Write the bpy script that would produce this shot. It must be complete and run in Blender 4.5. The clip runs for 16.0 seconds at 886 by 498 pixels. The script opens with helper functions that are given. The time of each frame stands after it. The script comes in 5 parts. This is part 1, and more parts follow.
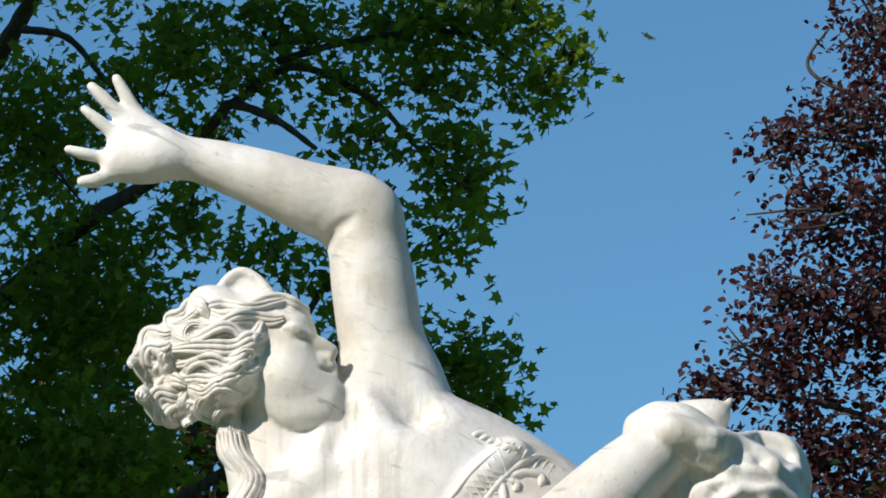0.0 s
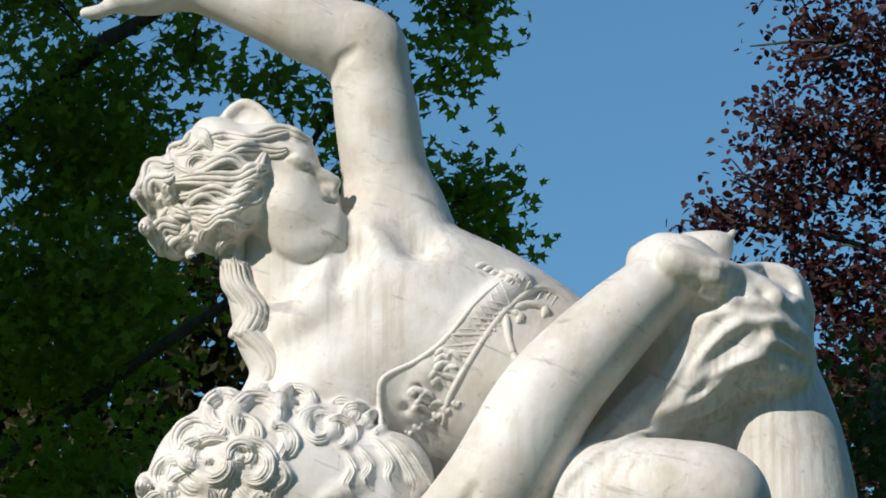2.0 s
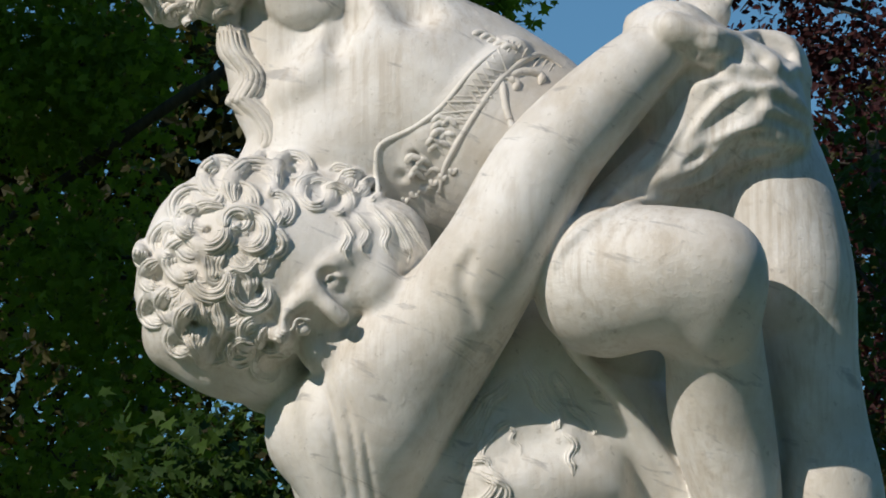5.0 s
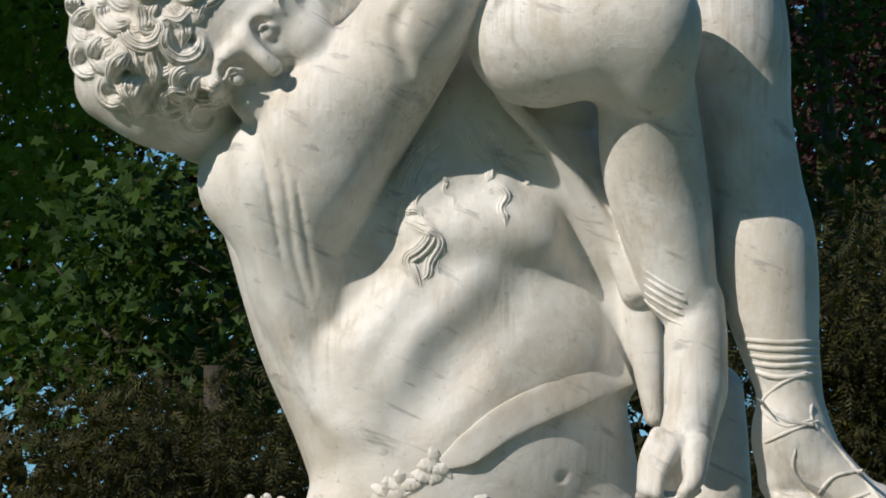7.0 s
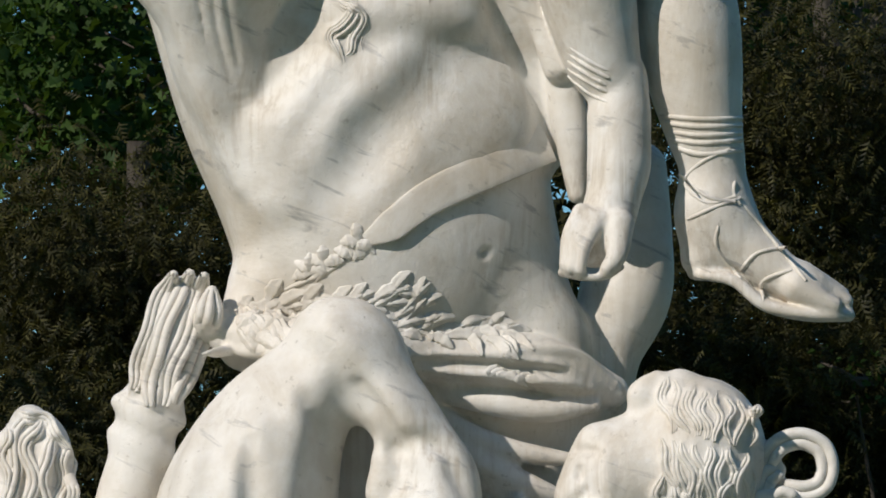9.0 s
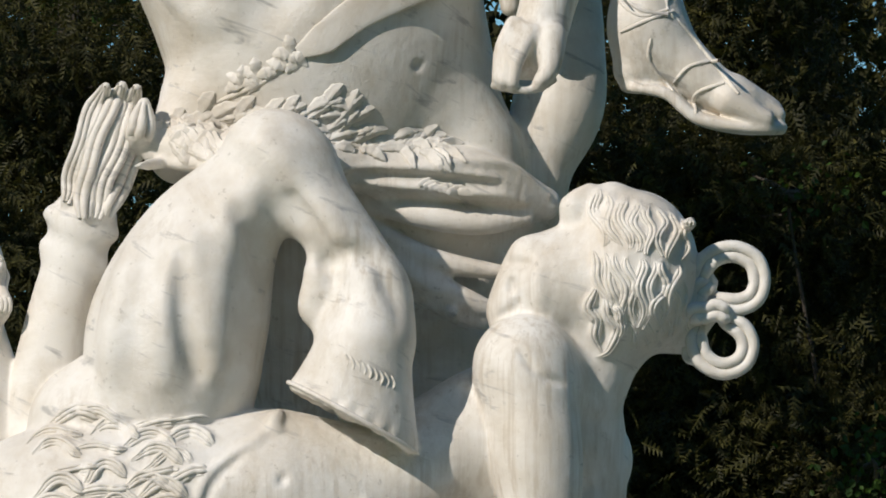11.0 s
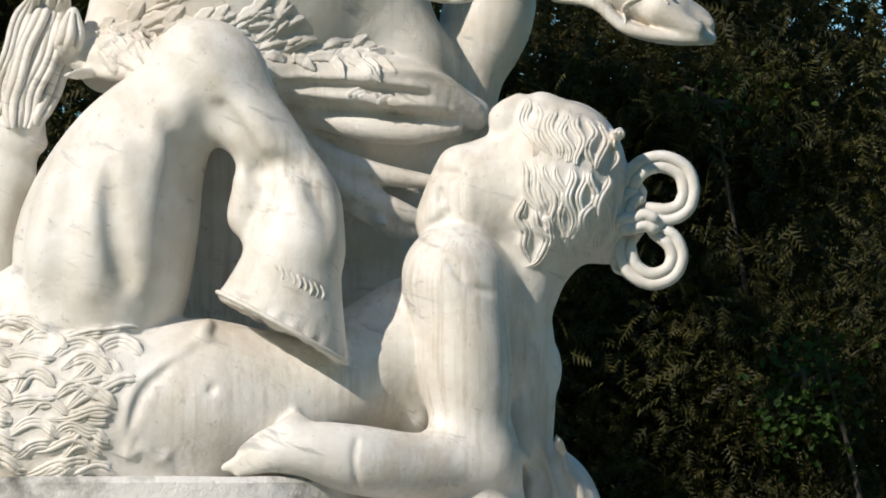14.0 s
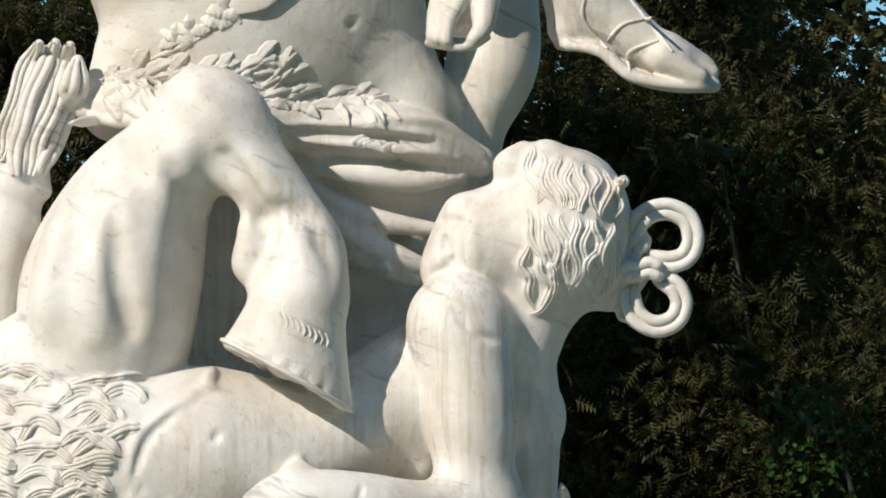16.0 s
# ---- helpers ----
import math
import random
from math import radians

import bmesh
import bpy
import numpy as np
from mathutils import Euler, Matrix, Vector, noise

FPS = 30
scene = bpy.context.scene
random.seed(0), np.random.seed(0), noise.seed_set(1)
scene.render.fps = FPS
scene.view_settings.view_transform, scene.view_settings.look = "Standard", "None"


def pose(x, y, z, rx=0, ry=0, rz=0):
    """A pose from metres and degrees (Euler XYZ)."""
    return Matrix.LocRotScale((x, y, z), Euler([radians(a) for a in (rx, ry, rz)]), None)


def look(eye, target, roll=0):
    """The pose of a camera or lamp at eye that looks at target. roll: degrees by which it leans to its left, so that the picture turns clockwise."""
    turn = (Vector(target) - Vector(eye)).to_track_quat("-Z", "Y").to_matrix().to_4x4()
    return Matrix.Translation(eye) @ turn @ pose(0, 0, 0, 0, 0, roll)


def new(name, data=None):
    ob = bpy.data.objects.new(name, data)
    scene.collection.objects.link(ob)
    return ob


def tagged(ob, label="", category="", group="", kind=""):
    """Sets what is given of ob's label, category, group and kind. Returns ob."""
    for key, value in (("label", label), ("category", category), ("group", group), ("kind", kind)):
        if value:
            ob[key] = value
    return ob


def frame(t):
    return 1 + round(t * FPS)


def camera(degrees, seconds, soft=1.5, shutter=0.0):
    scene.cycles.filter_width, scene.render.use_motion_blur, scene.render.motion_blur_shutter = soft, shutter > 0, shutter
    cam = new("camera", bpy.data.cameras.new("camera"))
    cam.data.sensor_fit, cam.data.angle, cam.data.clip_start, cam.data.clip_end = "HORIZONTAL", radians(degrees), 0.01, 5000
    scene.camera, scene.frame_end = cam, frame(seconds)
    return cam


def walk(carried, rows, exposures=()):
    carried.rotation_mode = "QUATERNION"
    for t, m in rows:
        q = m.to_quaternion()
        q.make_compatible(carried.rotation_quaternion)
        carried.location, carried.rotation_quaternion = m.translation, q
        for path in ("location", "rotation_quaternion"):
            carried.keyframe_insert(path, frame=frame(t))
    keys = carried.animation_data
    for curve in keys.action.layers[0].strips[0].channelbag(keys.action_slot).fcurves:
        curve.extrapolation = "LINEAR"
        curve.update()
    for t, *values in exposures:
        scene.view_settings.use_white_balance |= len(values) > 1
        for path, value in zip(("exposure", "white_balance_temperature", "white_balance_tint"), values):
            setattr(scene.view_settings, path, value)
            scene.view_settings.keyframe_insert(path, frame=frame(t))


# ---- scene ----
# The camera stands on one spot and tilts down along a marble group; a long lens.
cam = camera(10.0, 16.0, soft=1.8)
EYE = 1.65
# seconds, degrees up, degrees to the left
ROWS = [
    (0.0, 16.0000, -0.0000),
    (0.5, 15.8139, 0.0239),
    (1.0, 15.3632, 0.0312),
    (1.5, 14.7858, 0.0311),
    (2.0, 14.0947, 0.0382),
    (2.5, 13.5333, 0.0309),
    (3.0, 13.0864, 0.0066),
    (3.2, 12.9009, 0.0256),
    (5.3, 11.1151, -0.0130),
    (5.5, 10.8504, -0.0247),
    (6.0, 10.1682, -0.0188),
    (6.5, 9.3741, -0.0817),
    (7.0, 8.6331, -0.7689),
    (7.5, 7.9995, -1.1435),
    (8.0, 7.3192, -1.4053),
    (8.5, 6.7079, -1.5760),
    (9.0, 6.1024, -1.6436),
    (9.5, 5.5340, -1.6644),
    (10.0, 4.9100, -1.8026),
    (10.2, 4.7239, -1.8964),
    (12.3, 3.0136, -3.1354),
    (12.5, 2.9394, -3.1742),
    (13.0, 2.8959, -3.2093),
    (13.5, 2.9241, -3.2139),
    (14.0, 2.9637, -3.2108),
    (14.5, 3.1510, -3.1979),
    (15.0, 3.3780, -3.1679),
    (15.5, 3.4758, -3.1708),
    (16.0, 3.5014, -3.1606),
]
EXPOSURES = [(0.0, 0.1, 6300, 10), (1.2, 0.1, 6350, 10), (2.0, -0.12, 6350, 11), (3.0, -0.3, 6400, 12), (5.5, -0.42, 6450, 12), (7.0, -0.28, 6400, 12), (10.0, -0.42, 6450, 12), (12.5, -0.13, 6550, 12), (16.0, -0.08, 6550, 12)]
walk(cam, [(t, pose(0, 0, EYE, 90 + up, 0, left)) for t, up, left in ROWS], EXPOSURES)

# ---------- light ----------
TO_SUN = Vector((-0.72, -0.70, 0.66)).normalized()
world = bpy.data.worlds.new("world")
scene.world = world
world.use_nodes = True
wn = world.node_tree
sky = wn.nodes.new("ShaderNodeTexSky")
sky.sky_type, sky.sun_disc = "NISHITA", False
sky.air_density, sky.dust_density, sky.ozone_density = 1.0, 0.0, 2.5
sky.sun_elevation = math.asin(TO_SUN.z)
sky.sun_rotation = math.atan2(TO_SUN.x, TO_SUN.y)
wn.nodes["Background"].inputs["Strength"].default_value = 0.097
clear = wn.nodes.new("ShaderNodeMix")
clear.data_type, clear.blend_type = "RGBA", "MULTIPLY"
clear.inputs[0].default_value = 1.0
clear.inputs[7].default_value = (0.64, 0.98, 1.07, 1)
wn.links.new(sky.outputs["Color"], clear.inputs[6])
wn.links.new(clear.outputs[2], wn.nodes["Background"].inputs["Color"])
sun = new("sun", bpy.data.lights.new("sun", "SUN"))
sun.data.energy, sun.data.angle, sun.data.color = 4.8, radians(0.5), (1.0, 0.915, 0.80)
sun.matrix_world = look(TO_SUN * 30, (0, 0, 0))


# ---------- materials ----------
def material(name, rough=0.6):
    m = bpy.data.materials.new(name)
    m.use_nodes = True
    b = m.node_tree.nodes["Principled BSDF"]
    b.inputs["Roughness"].default_value = rough
    return m, m.node_tree, b


def coords(nt, scale=(1, 1, 1)):
    tc = nt.nodes.new("ShaderNodeTexCoord")
    mp = nt.nodes.new("ShaderNodeMapping")
    mp.inputs["Scale"].default_value = scale
    nt.links.new(tc.outputs["Object"], mp.inputs["Vector"])
    return mp.outputs["Vector"]


def noise_tex(nt, vec, scale, detail=5, rough=0.6, distort=0.0):
    n = nt.nodes.new("ShaderNodeTexNoise")
    n.inputs["Scale"].default_value, n.inputs["Detail"].default_value = scale, detail
    n.inputs["Roughness"].default_value, n.inputs["Distortion"].default_value = rough, distort
    nt.links.new(vec, n.inputs["Vector"])
    return n.outputs["Fac"]


def ramp(nt, fac, stops):
    r = nt.nodes.new("ShaderNodeValToRGB")
    e = r.color_ramp.elements
    while len(e) < len(stops):
        e.new(0.5)
    for el, (p, c) in zip(e, stops):
        el.position, el.color = p, (*c, 1) if len(c) == 3 else c
    nt.links.new(fac, r.inputs["Fac"])
    return r.outputs["Color"]


def mix(nt, fac, a, b, kind="MIX"):
    m = nt.nodes.new("ShaderNodeMix")
    m.data_type, m.blend_type = "RGBA", kind
    for sock, v in ((m.inputs[0], fac), (m.inputs[6], a), (m.inputs[7], b)):
        if isinstance(v, (int, float)):
            sock.default_value = v
        elif isinstance(v, tuple):
            sock.default_value = (*v, 1)
        else:
            nt.links.new(v, sock)
    return m.outputs[2]


def bump(nt, bsdf, height, strength, distance):
    b = nt.nodes.new("ShaderNodeBump")
    b.inputs["Strength"].default_value, b.inputs["Distance"].default_value = strength, distance
    nt.links.new(height, b.inputs["Height"])
    nt.links.new(b.outputs["Normal"], bsdf.inputs["Normal"])


def marble_material():
    m, nt, b = material("weathered_marble", 0.5)
    v = coords(nt)
    base = ramp(nt, noise_tex(nt, v, 2.2, 4), [(0.32, (0.74, 0.68, 0.59)), (0.52, (0.83, 0.81, 0.77)), (0.72, (0.70, 0.64, 0.54))])
    cloud = ramp(nt, noise_tex(nt, v, 9, 5, 0.6), [(0.40, (0.80, 0.79, 0.76)), (0.62, (0.52, 0.47, 0.39))])
    base = mix(nt, 0.45, base, cloud)
    # grey veins, lying aslant
    turn = nt.nodes.new("ShaderNodeMapping")
    turn.inputs["Rotation"].default_value = (0, radians(-22), 0)
    nt.links.new(v, turn.inputs["Vector"])
    tilt = nt.nodes.new("ShaderNodeMapping")
    tilt.inputs["Scale"].default_value = (9, 9, 40)
    nt.links.new(turn.outputs["Vector"], tilt.inputs["Vector"])
    vein = ramp(nt, noise_tex(nt, tilt.outputs["Vector"], 1.0, 5, 0.6, 0.5), [(0.30, (1, 1, 1)), (0.39, (0, 0, 0))])
    base = mix(nt, mix(nt, 0.62, (0, 0, 0), vein), base, (0.30, 0.30, 0.30))
    # streaks run down by rain, in patches
    streak = ramp(nt, noise_tex(nt, coords(nt, (80, 80, 1.3)), 1.0, 4, 0.62), [(0.46, (0, 0, 0)), (0.66, (1, 1, 1))])
    patch = ramp(nt, noise_tex(nt, v, 3.1, 3), [(0.47, (0, 0, 0)), (0.64, (1, 1, 1))])
    base = mix(nt, mix(nt, 0.5, (0, 0, 0), mix(nt, 1.0, streak, patch, "MULTIPLY")), base, (0.40, 0.33, 0.24))
    stain = ramp(nt, noise_tex(nt, coords(nt, (1, 1, 0.6)), 4.2, 7, 0.7, 0.6), [(0.52, (0, 0, 0)), (0.70, (1, 1, 1))])
    base = mix(nt, mix(nt, 0.6, (0, 0, 0), stain), base, (0.47, 0.39, 0.28))
    speck = ramp(nt, noise_tex(nt, v, 55, 4, 0.7), [(0.63, (0, 0, 0)), (0.70, (1, 1, 1))])
    base = mix(nt, mix(nt, 0.4, (0, 0, 0), speck), base, (0.30, 0.27, 0.22))
    nt.links.new(base, b.inputs["Base Color"])
    bump(nt, b, noise_tex(nt, v, 34, 8, 0.72), 0.4, 0.007)
    return m


def stone_material():
    m, nt, b = material("weathered_stone", 0.85)
    v = coords(nt)
    base = ramp(nt, noise_tex(nt, v, 6, 6, 0.7), [(0.33, (0.10, 0.095, 0.085)), (0.44, (0.40, 0.39, 0.36)), (0.55, (0.76, 0.75, 0.72))])
    nt.links.new(base, b.inputs["Base Color"])
    bump(nt, b, noise_tex(nt, v, 45, 7, 0.7), 0.6, 0.01)
    return m


def leaf_material(name, dark, light, through_light, thin=0.25):
    m, nt, b = material(name, 0.6)
    b.inputs["Specular IOR Level"].default_value = 0.2
    geo = nt.nodes.new("ShaderNodeNewGeometry")
    col = ramp(nt, geo.outputs["Random Per Island"], [(0.0, dark), (0.6, tuple((a + c) / 2 for a, c in zip(dark, light))), (1.0, light)])
    col = mix(nt, noise_tex(nt, coords(nt), 0.9, 3), col, dark)
    nt.links.new(col, b.inputs["Base Color"])
    t = nt.nodes.new("ShaderNodeBsdfTranslucent")
    t.inputs["Color"].default_value = (*through_light, 1)
    s = nt.nodes.new("ShaderNodeMixShader")
    s.inputs[0].default_value = thin
    nt.links.new(b.outputs[0], s.inputs[1])
    nt.links.new(t.outputs[0], s.inputs[2])
    nt.links.new(s.outputs[0], nt.nodes["Material Output"].inputs["Surface"])
    return m


def bark_material():
    m, nt, b = material("bark", 0.9)
    n = noise_tex(nt, coords(nt, (14, 14, 3)), 1, 6, 0.7)
    nt.links.new(ramp(nt, n, [(0.3, (0.025, 0.02, 0.016)), (0.7, (0.10, 0.085, 0.065))]), b.inputs["Base Color"])
    bump(nt, b, n, 0.7, 0.03)
    return m


def grass_material():
    m, nt, b = material("lawn", 0.9)
    v = coords(nt)
    nt.links.new(ramp(nt, noise_tex(nt, v, 1.7, 8, 0.7), [(0.3, (0.03, 0.05, 0.015)), (0.7, (0.07, 0.11, 0.03))]), b.inputs["Base Color"])
    bump(nt, b, noise_tex(nt, v, 40, 4), 0.6, 0.03)
    return m


MARBLE, STONE, BARK, LAWN = marble_material(), stone_material(), bark_material(), grass_material()
MAPLE = leaf_material("maple_leaf", (0.024, 0.056, 0.010), (0.27, 0.39, 0.036), (0.36, 0.52, 0.03), 0.4)
COPPER = leaf_material("copper_leaf", (0.028, 0.010, 0.013), (0.10, 0.034, 0.030), (0.13, 0.026, 0.02))
YEW = leaf_material("conifer_spray", (0.014, 0.016, 0.007), (0.13, 0.12, 0.03), (0.08, 0.08, 0.012))
LIME = leaf_material("shrub_leaf", (0.016, 0.04, 0.008), (0.075, 0.135, 0.02), (0.09, 0.16, 0.015))


def mesh_object(name, verts, faces, mat, parent=None, smooth=True, loose=None):
    """verts: n x 3; faces: n x 4 or n x 3 array, or a list of such arrays."""
    blocks = [f for f in (faces if isinstance(faces, list) else [faces]) if len(f)]
    me = bpy.data.meshes.new(name)
    me.vertices.add(len(verts))
    me.vertices.foreach_set("co", np.asarray(verts, np.float32).ravel())
    flat = np.concatenate([f.ravel() for f in blocks]).astype(np.int32)
    size = np.concatenate([np.full(len(f), f.shape[1]) for f in blocks])
    me.loops.add(len(flat))
    me.loops.foreach_set("vertex_index", flat)
    me.polygons.add(len(size))
    me.polygons.foreach_set("loop_start", np.concatenate([[0], np.cumsum(size)[:-1]]).astype(np.int32))
    me.polygons.foreach_set("use_smooth", np.full(len(size), smooth))
    me.update(calc_edges=True)
    me.materials.append(mat)
    ob = new(name, me)
    ob.parent = parent
    return ob


# ---------- ground, pedestal ----------
def box_mesh(name, lo, hi, mat, bevel, parent=None):
    bm = bmesh.new()
    bmesh.ops.create_cube(bm, size=1)
    for w in bm.verts:
        w.co = [l + (c + 0.5) * (h - l) for c, l, h in zip(w.co, lo, hi)]
    bmesh.ops.bevel(bm, geom=bm.edges[:], offset=bevel, segments=2, affect="EDGES")
    me = bpy.data.meshes.new(name)
    bm.to_mesh(me)
    bm.free()
    me.materials.append(mat)
    ob = new(name, me)
    ob.parent = parent
    return ob


def ground():
    n = 60
    g = np.linspace(-1, 1, n)
    xs = np.sign(g) * np.abs(g) ** 3 * 900
    X, Y = np.meshgrid(xs, xs, indexing="ij")
    Z = np.where(np.hypot(X, Y) > 12, 0.12 * np.sin(X * 0.11) * np.sin(Y * 0.09), 0.0)
    v = np.stack([X, Y + 8, Z], -1).reshape(-1, 3)
    i = np.arange(n * n).reshape(n, n)
    f = np.stack([i[:-1, :-1], i[1:, :-1], i[1:, 1:], i[:-1, 1:]], -1).reshape(-1, 4)
    tagged(mesh_object("ground", v, f, LAWN), "green park lawn under the trees", "lawn", kind="structure")


ground()

PLINTH_TOP = 1.70
pedestal = tagged(new("pedestal"), "weathered grey stone pedestal standing on the lawn", "pedestal")
pedestal.location = (0.3, 8.5, 0)
box_mesh("base", (-1.15, -0.85, -0.02), (1.15, 0.95, 0.22), STONE, 0.03, pedestal)
box_mesh("shaft", (-0.98, -0.68, 0.21), (0.98, 0.78, 1.33), STONE, 0.02, pedestal)
box_mesh("cornice", (-1.1, -0.8, 1.32), (1.1, 0.9, 1.46), STONE, 0.04, pedestal)


# ---------- the marble group, carved in one block ----------
H = 0.004
LO = np.array((-0.72, 7.80, 1.50))
SIZE = np.array((1.80, 1.05, 3.10))
DIMS = np.ceil(SIZE / H).astype(int)
FIELD = np.full(DIMS, 0.2, np.float32)


def window(lo, hi):
    a = np.clip(np.floor((np.asarray(lo) - LO) / H).astype(int), 0, DIMS)
    b = np.clip(np.ceil((np.asarray(hi) - LO) / H).astype(int) + 1, 0, DIMS)
    return a, b


def axes(a, b):
    return [((np.arange(a[i], b[i]) * H + LO[i]).astype(np.float32)).reshape([-1 if j == i else 1 for j in range(3)]) for i in range(3)]


def smin(a, b, k):
    h = np.maximum(k - np.abs(a - b), 0) / k
    return np.minimum(a, b) - h * h * k * 0.25


def segment(a, b, X, Y, Z):
    ab = (b - a)[:3]
    t = np.clip(((X - a[0]) * ab[0] + (Y - a[1]) * ab[1] + (Z - a[2]) * ab[2]) / max(ab @ ab, 1e-9), 0, 1).astype(np.float32)
    return np.sqrt((X - a[0] - t * ab[0]) ** 2 + (Y - a[1] - t * ab[1]) ** 2 + (Z - a[2] - t * ab[2]) ** 2) - (a[3] + t * (b[3] - a[3]))


def limb_field(p, A, B, soft):
    """Distance to a round limb along the points p (x, y, z, radius), within the window A to B."""
    G = np.full(B - A, 0.2, np.float32)
    for a, b in zip(p, p[1:]):
        m = soft + 0.03
        lo, hi = window(np.minimum(a[:3] - a[3], b[:3] - b[3]) - m, np.maximum(a[:3] + a[3], b[:3] + b[3]) + m)
        lo, hi = np.maximum(lo, A), np.minimum(hi, B)
        if (hi <= lo).any():
            continue
        s = tuple(slice(i - o, j - o) for i, j, o in zip(lo, hi, A))
        G[s] = np.minimum(G[s], segment(a, b, *axes(lo, hi)))
    return G


class Mass:
    """Limbs and lumps that flow into one another; join() then adds them to the block with a tight crease."""

    def __init__(self, soft=0.05):
        self.soft, self.items = soft, []

    def limb(self, *pts, soft=None):
        p = spline(pts, 8 * (len(pts) - 1) + 1) if len(pts) > 2 else np.array(pts, float)
        p[:, 3] = np.maximum(p[:, 3], 0.003)
        self.items.append(("limb", p, None, soft or self.soft))
        return self

    def lump(self, c, size, turn=(0, 0, 0), soft=None):
        self.items.append(("lump", (c, size, turn), None, soft or self.soft))
        return self

    def cut(self, *pts, soft=0.02):
        for a, b in zip(pts, pts[1:]):
            self.items.append(("cut", a, b, soft))
        return self

    def bounds(self, it):
        if it[0] == "lump":
            c, s, _ = it[1]
            r = max(s)
            return np.array(c[:3]) - r, np.array(c[:3]) + r
        if it[0] == "limb":
            p = it[1]
            return (p[:, :3] - p[:, 3:]).min(0), (p[:, :3] + p[:, 3:]).max(0)
        (a, b) = (np.array(it[1]), np.array(it[2]))
        return np.minimum(a[:3] - a[3], b[:3] - b[3]), np.maximum(a[:3] + a[3], b[:3] + b[3])

    def dist(self, it, X, Y, Z):
        if it[0] == "lump":
            c, s, t = it[1]
            R = np.array(Euler([radians(q) for q in t]).to_matrix().transposed(), np.float32)
            dx, dy, dz = X - c[0], Y - c[1], Z - c[2]
            q = [R[i, 0] * dx + R[i, 1] * dy + R[i, 2] * dz for i in range(3)]
            k0 = np.sqrt(sum((q[i] / s[i]) ** 2 for i in range(3)))
            k1 = np.sqrt(sum((q[i] / (s[i] * s[i])) ** 2 for i in range(3))) + 1e-6
            return k0 * (k0 - 1) / k1
        a, b = np.array(it[1]), np.array(it[2])
        ab = (b - a)[:3]
        t = np.clip(((X - a[0]) * ab[0] + (Y - a[1]) * ab[1] + (Z - a[2]) * ab[2]) / max(ab @ ab, 1e-9), 0, 1)
        return np.sqrt((X - a[0] - t * ab[0]) ** 2 + (Y - a[1] - t * ab[1]) ** 2 + (Z - a[2] - t * ab[2]) ** 2) - (a[3] + t * (b[3] - a[3]))

    def join(self, crease=0.008):
        bb = [self.bounds(i) for i in self.items if i[0] != "cut"]
        lo, hi = np.min([b[0] for b in bb], 0) - 0.05, np.max([b[1] for b in bb], 0) + 0.05
        A, B = window(lo, hi)
        G = np.full(B - A, 0.2, np.float32)
        for it in self.items:
            l, h = self.bounds(it)
            a, b = window(l - it[3] - 0.02, h + it[3] + 0.02)
            a, b = np.maximum(a, A), np.minimum(b, B)
            if (b <= a).any():
                continue
            d = limb_field(it[1], a, b, it[3]) if it[0] == "limb" else self.dist(it, *axes(a, b)).astype(np.float32)
            s = tuple(slice(p - o, q - o) for p, q, o in zip(a, b, A))
            G[s] = -smin(-G[s], d, it[3]) if it[0] == "cut" else smin(G[s], d, it[3])
        s = tuple(slice(p, q) for p, q in zip(A, B))
        FIELD[s] = smin(FIELD[s], G, crease)


def carve(*pts, soft=0.015):
    """A groove or hollow cut into the finished block."""
    for p, q in zip(pts, pts[1:]):
        m = Mass()
        it = ("cut", p, q, soft)
        l, h = m.bounds(it)
        a, b = window(l - soft - 0.02, h + soft + 0.02)
        s = tuple(slice(i, j) for i, j in zip(a, b))
        FIELD[s] = -smin(-FIELD[s], m.dist(it, *axes(a, b)).astype(np.float32), soft)


SHELL_V, SHELL_F = [], []
EYE_AT = np.array((0, 0, EYE))


def lay(points, sink=0.0):
    """Drops points on to the carved surface along the sight lines, sunk in by so much."""
    p = np.atleast_2d(np.asarray(points, float))[:, :3]
    way = p - EYE_AT
    way = way / np.linalg.norm(way, axis=1, keepdims=True)
    s = np.arange(-0.55, 0.55, 0.003)
    q = p[:, None] + way[:, None] * s[None, :, None]
    i = np.clip(((q - LO) / H).round().astype(int), 0, DIMS - 1)
    hit = FIELD[i[..., 0], i[..., 1], i[..., 2]] < 0
    k = np.where(hit.any(1), hit.argmax(1), -1)
    out = np.array([q[j, k[j]] if k[j] >= 0 else p[j] for j in range(len(p))])
    # steady the depth where the ground steps
    dep = np.linalg.norm(out - EYE_AT, axis=1)
    if len(dep) > 4:
        pad = np.pad(dep, 2, mode="edge")
        dep = sum(pad[j:j + len(dep)] for j in range(5)) / 5
    return EYE_AT + way * (dep + sink)[:, None]


def spline(pts, n):
    p = np.asarray(pts, float)
    p = np.vstack([2 * p[0] - p[1], p, 2 * p[-1] - p[-2]])
    out = []
    for t in np.linspace(0, len(p) - 3 - 1e-6, n):
        i, f = int(t), t - int(t)
        a, b, c, d = p[i:i + 4]
        out.append(0.5 * (2 * b + (c - a) * f + (2 * a - 5 * b + 4 * c - d) * f * f + (3 * b - a - 3 * c + d) * f ** 3))
    return np.array(out)


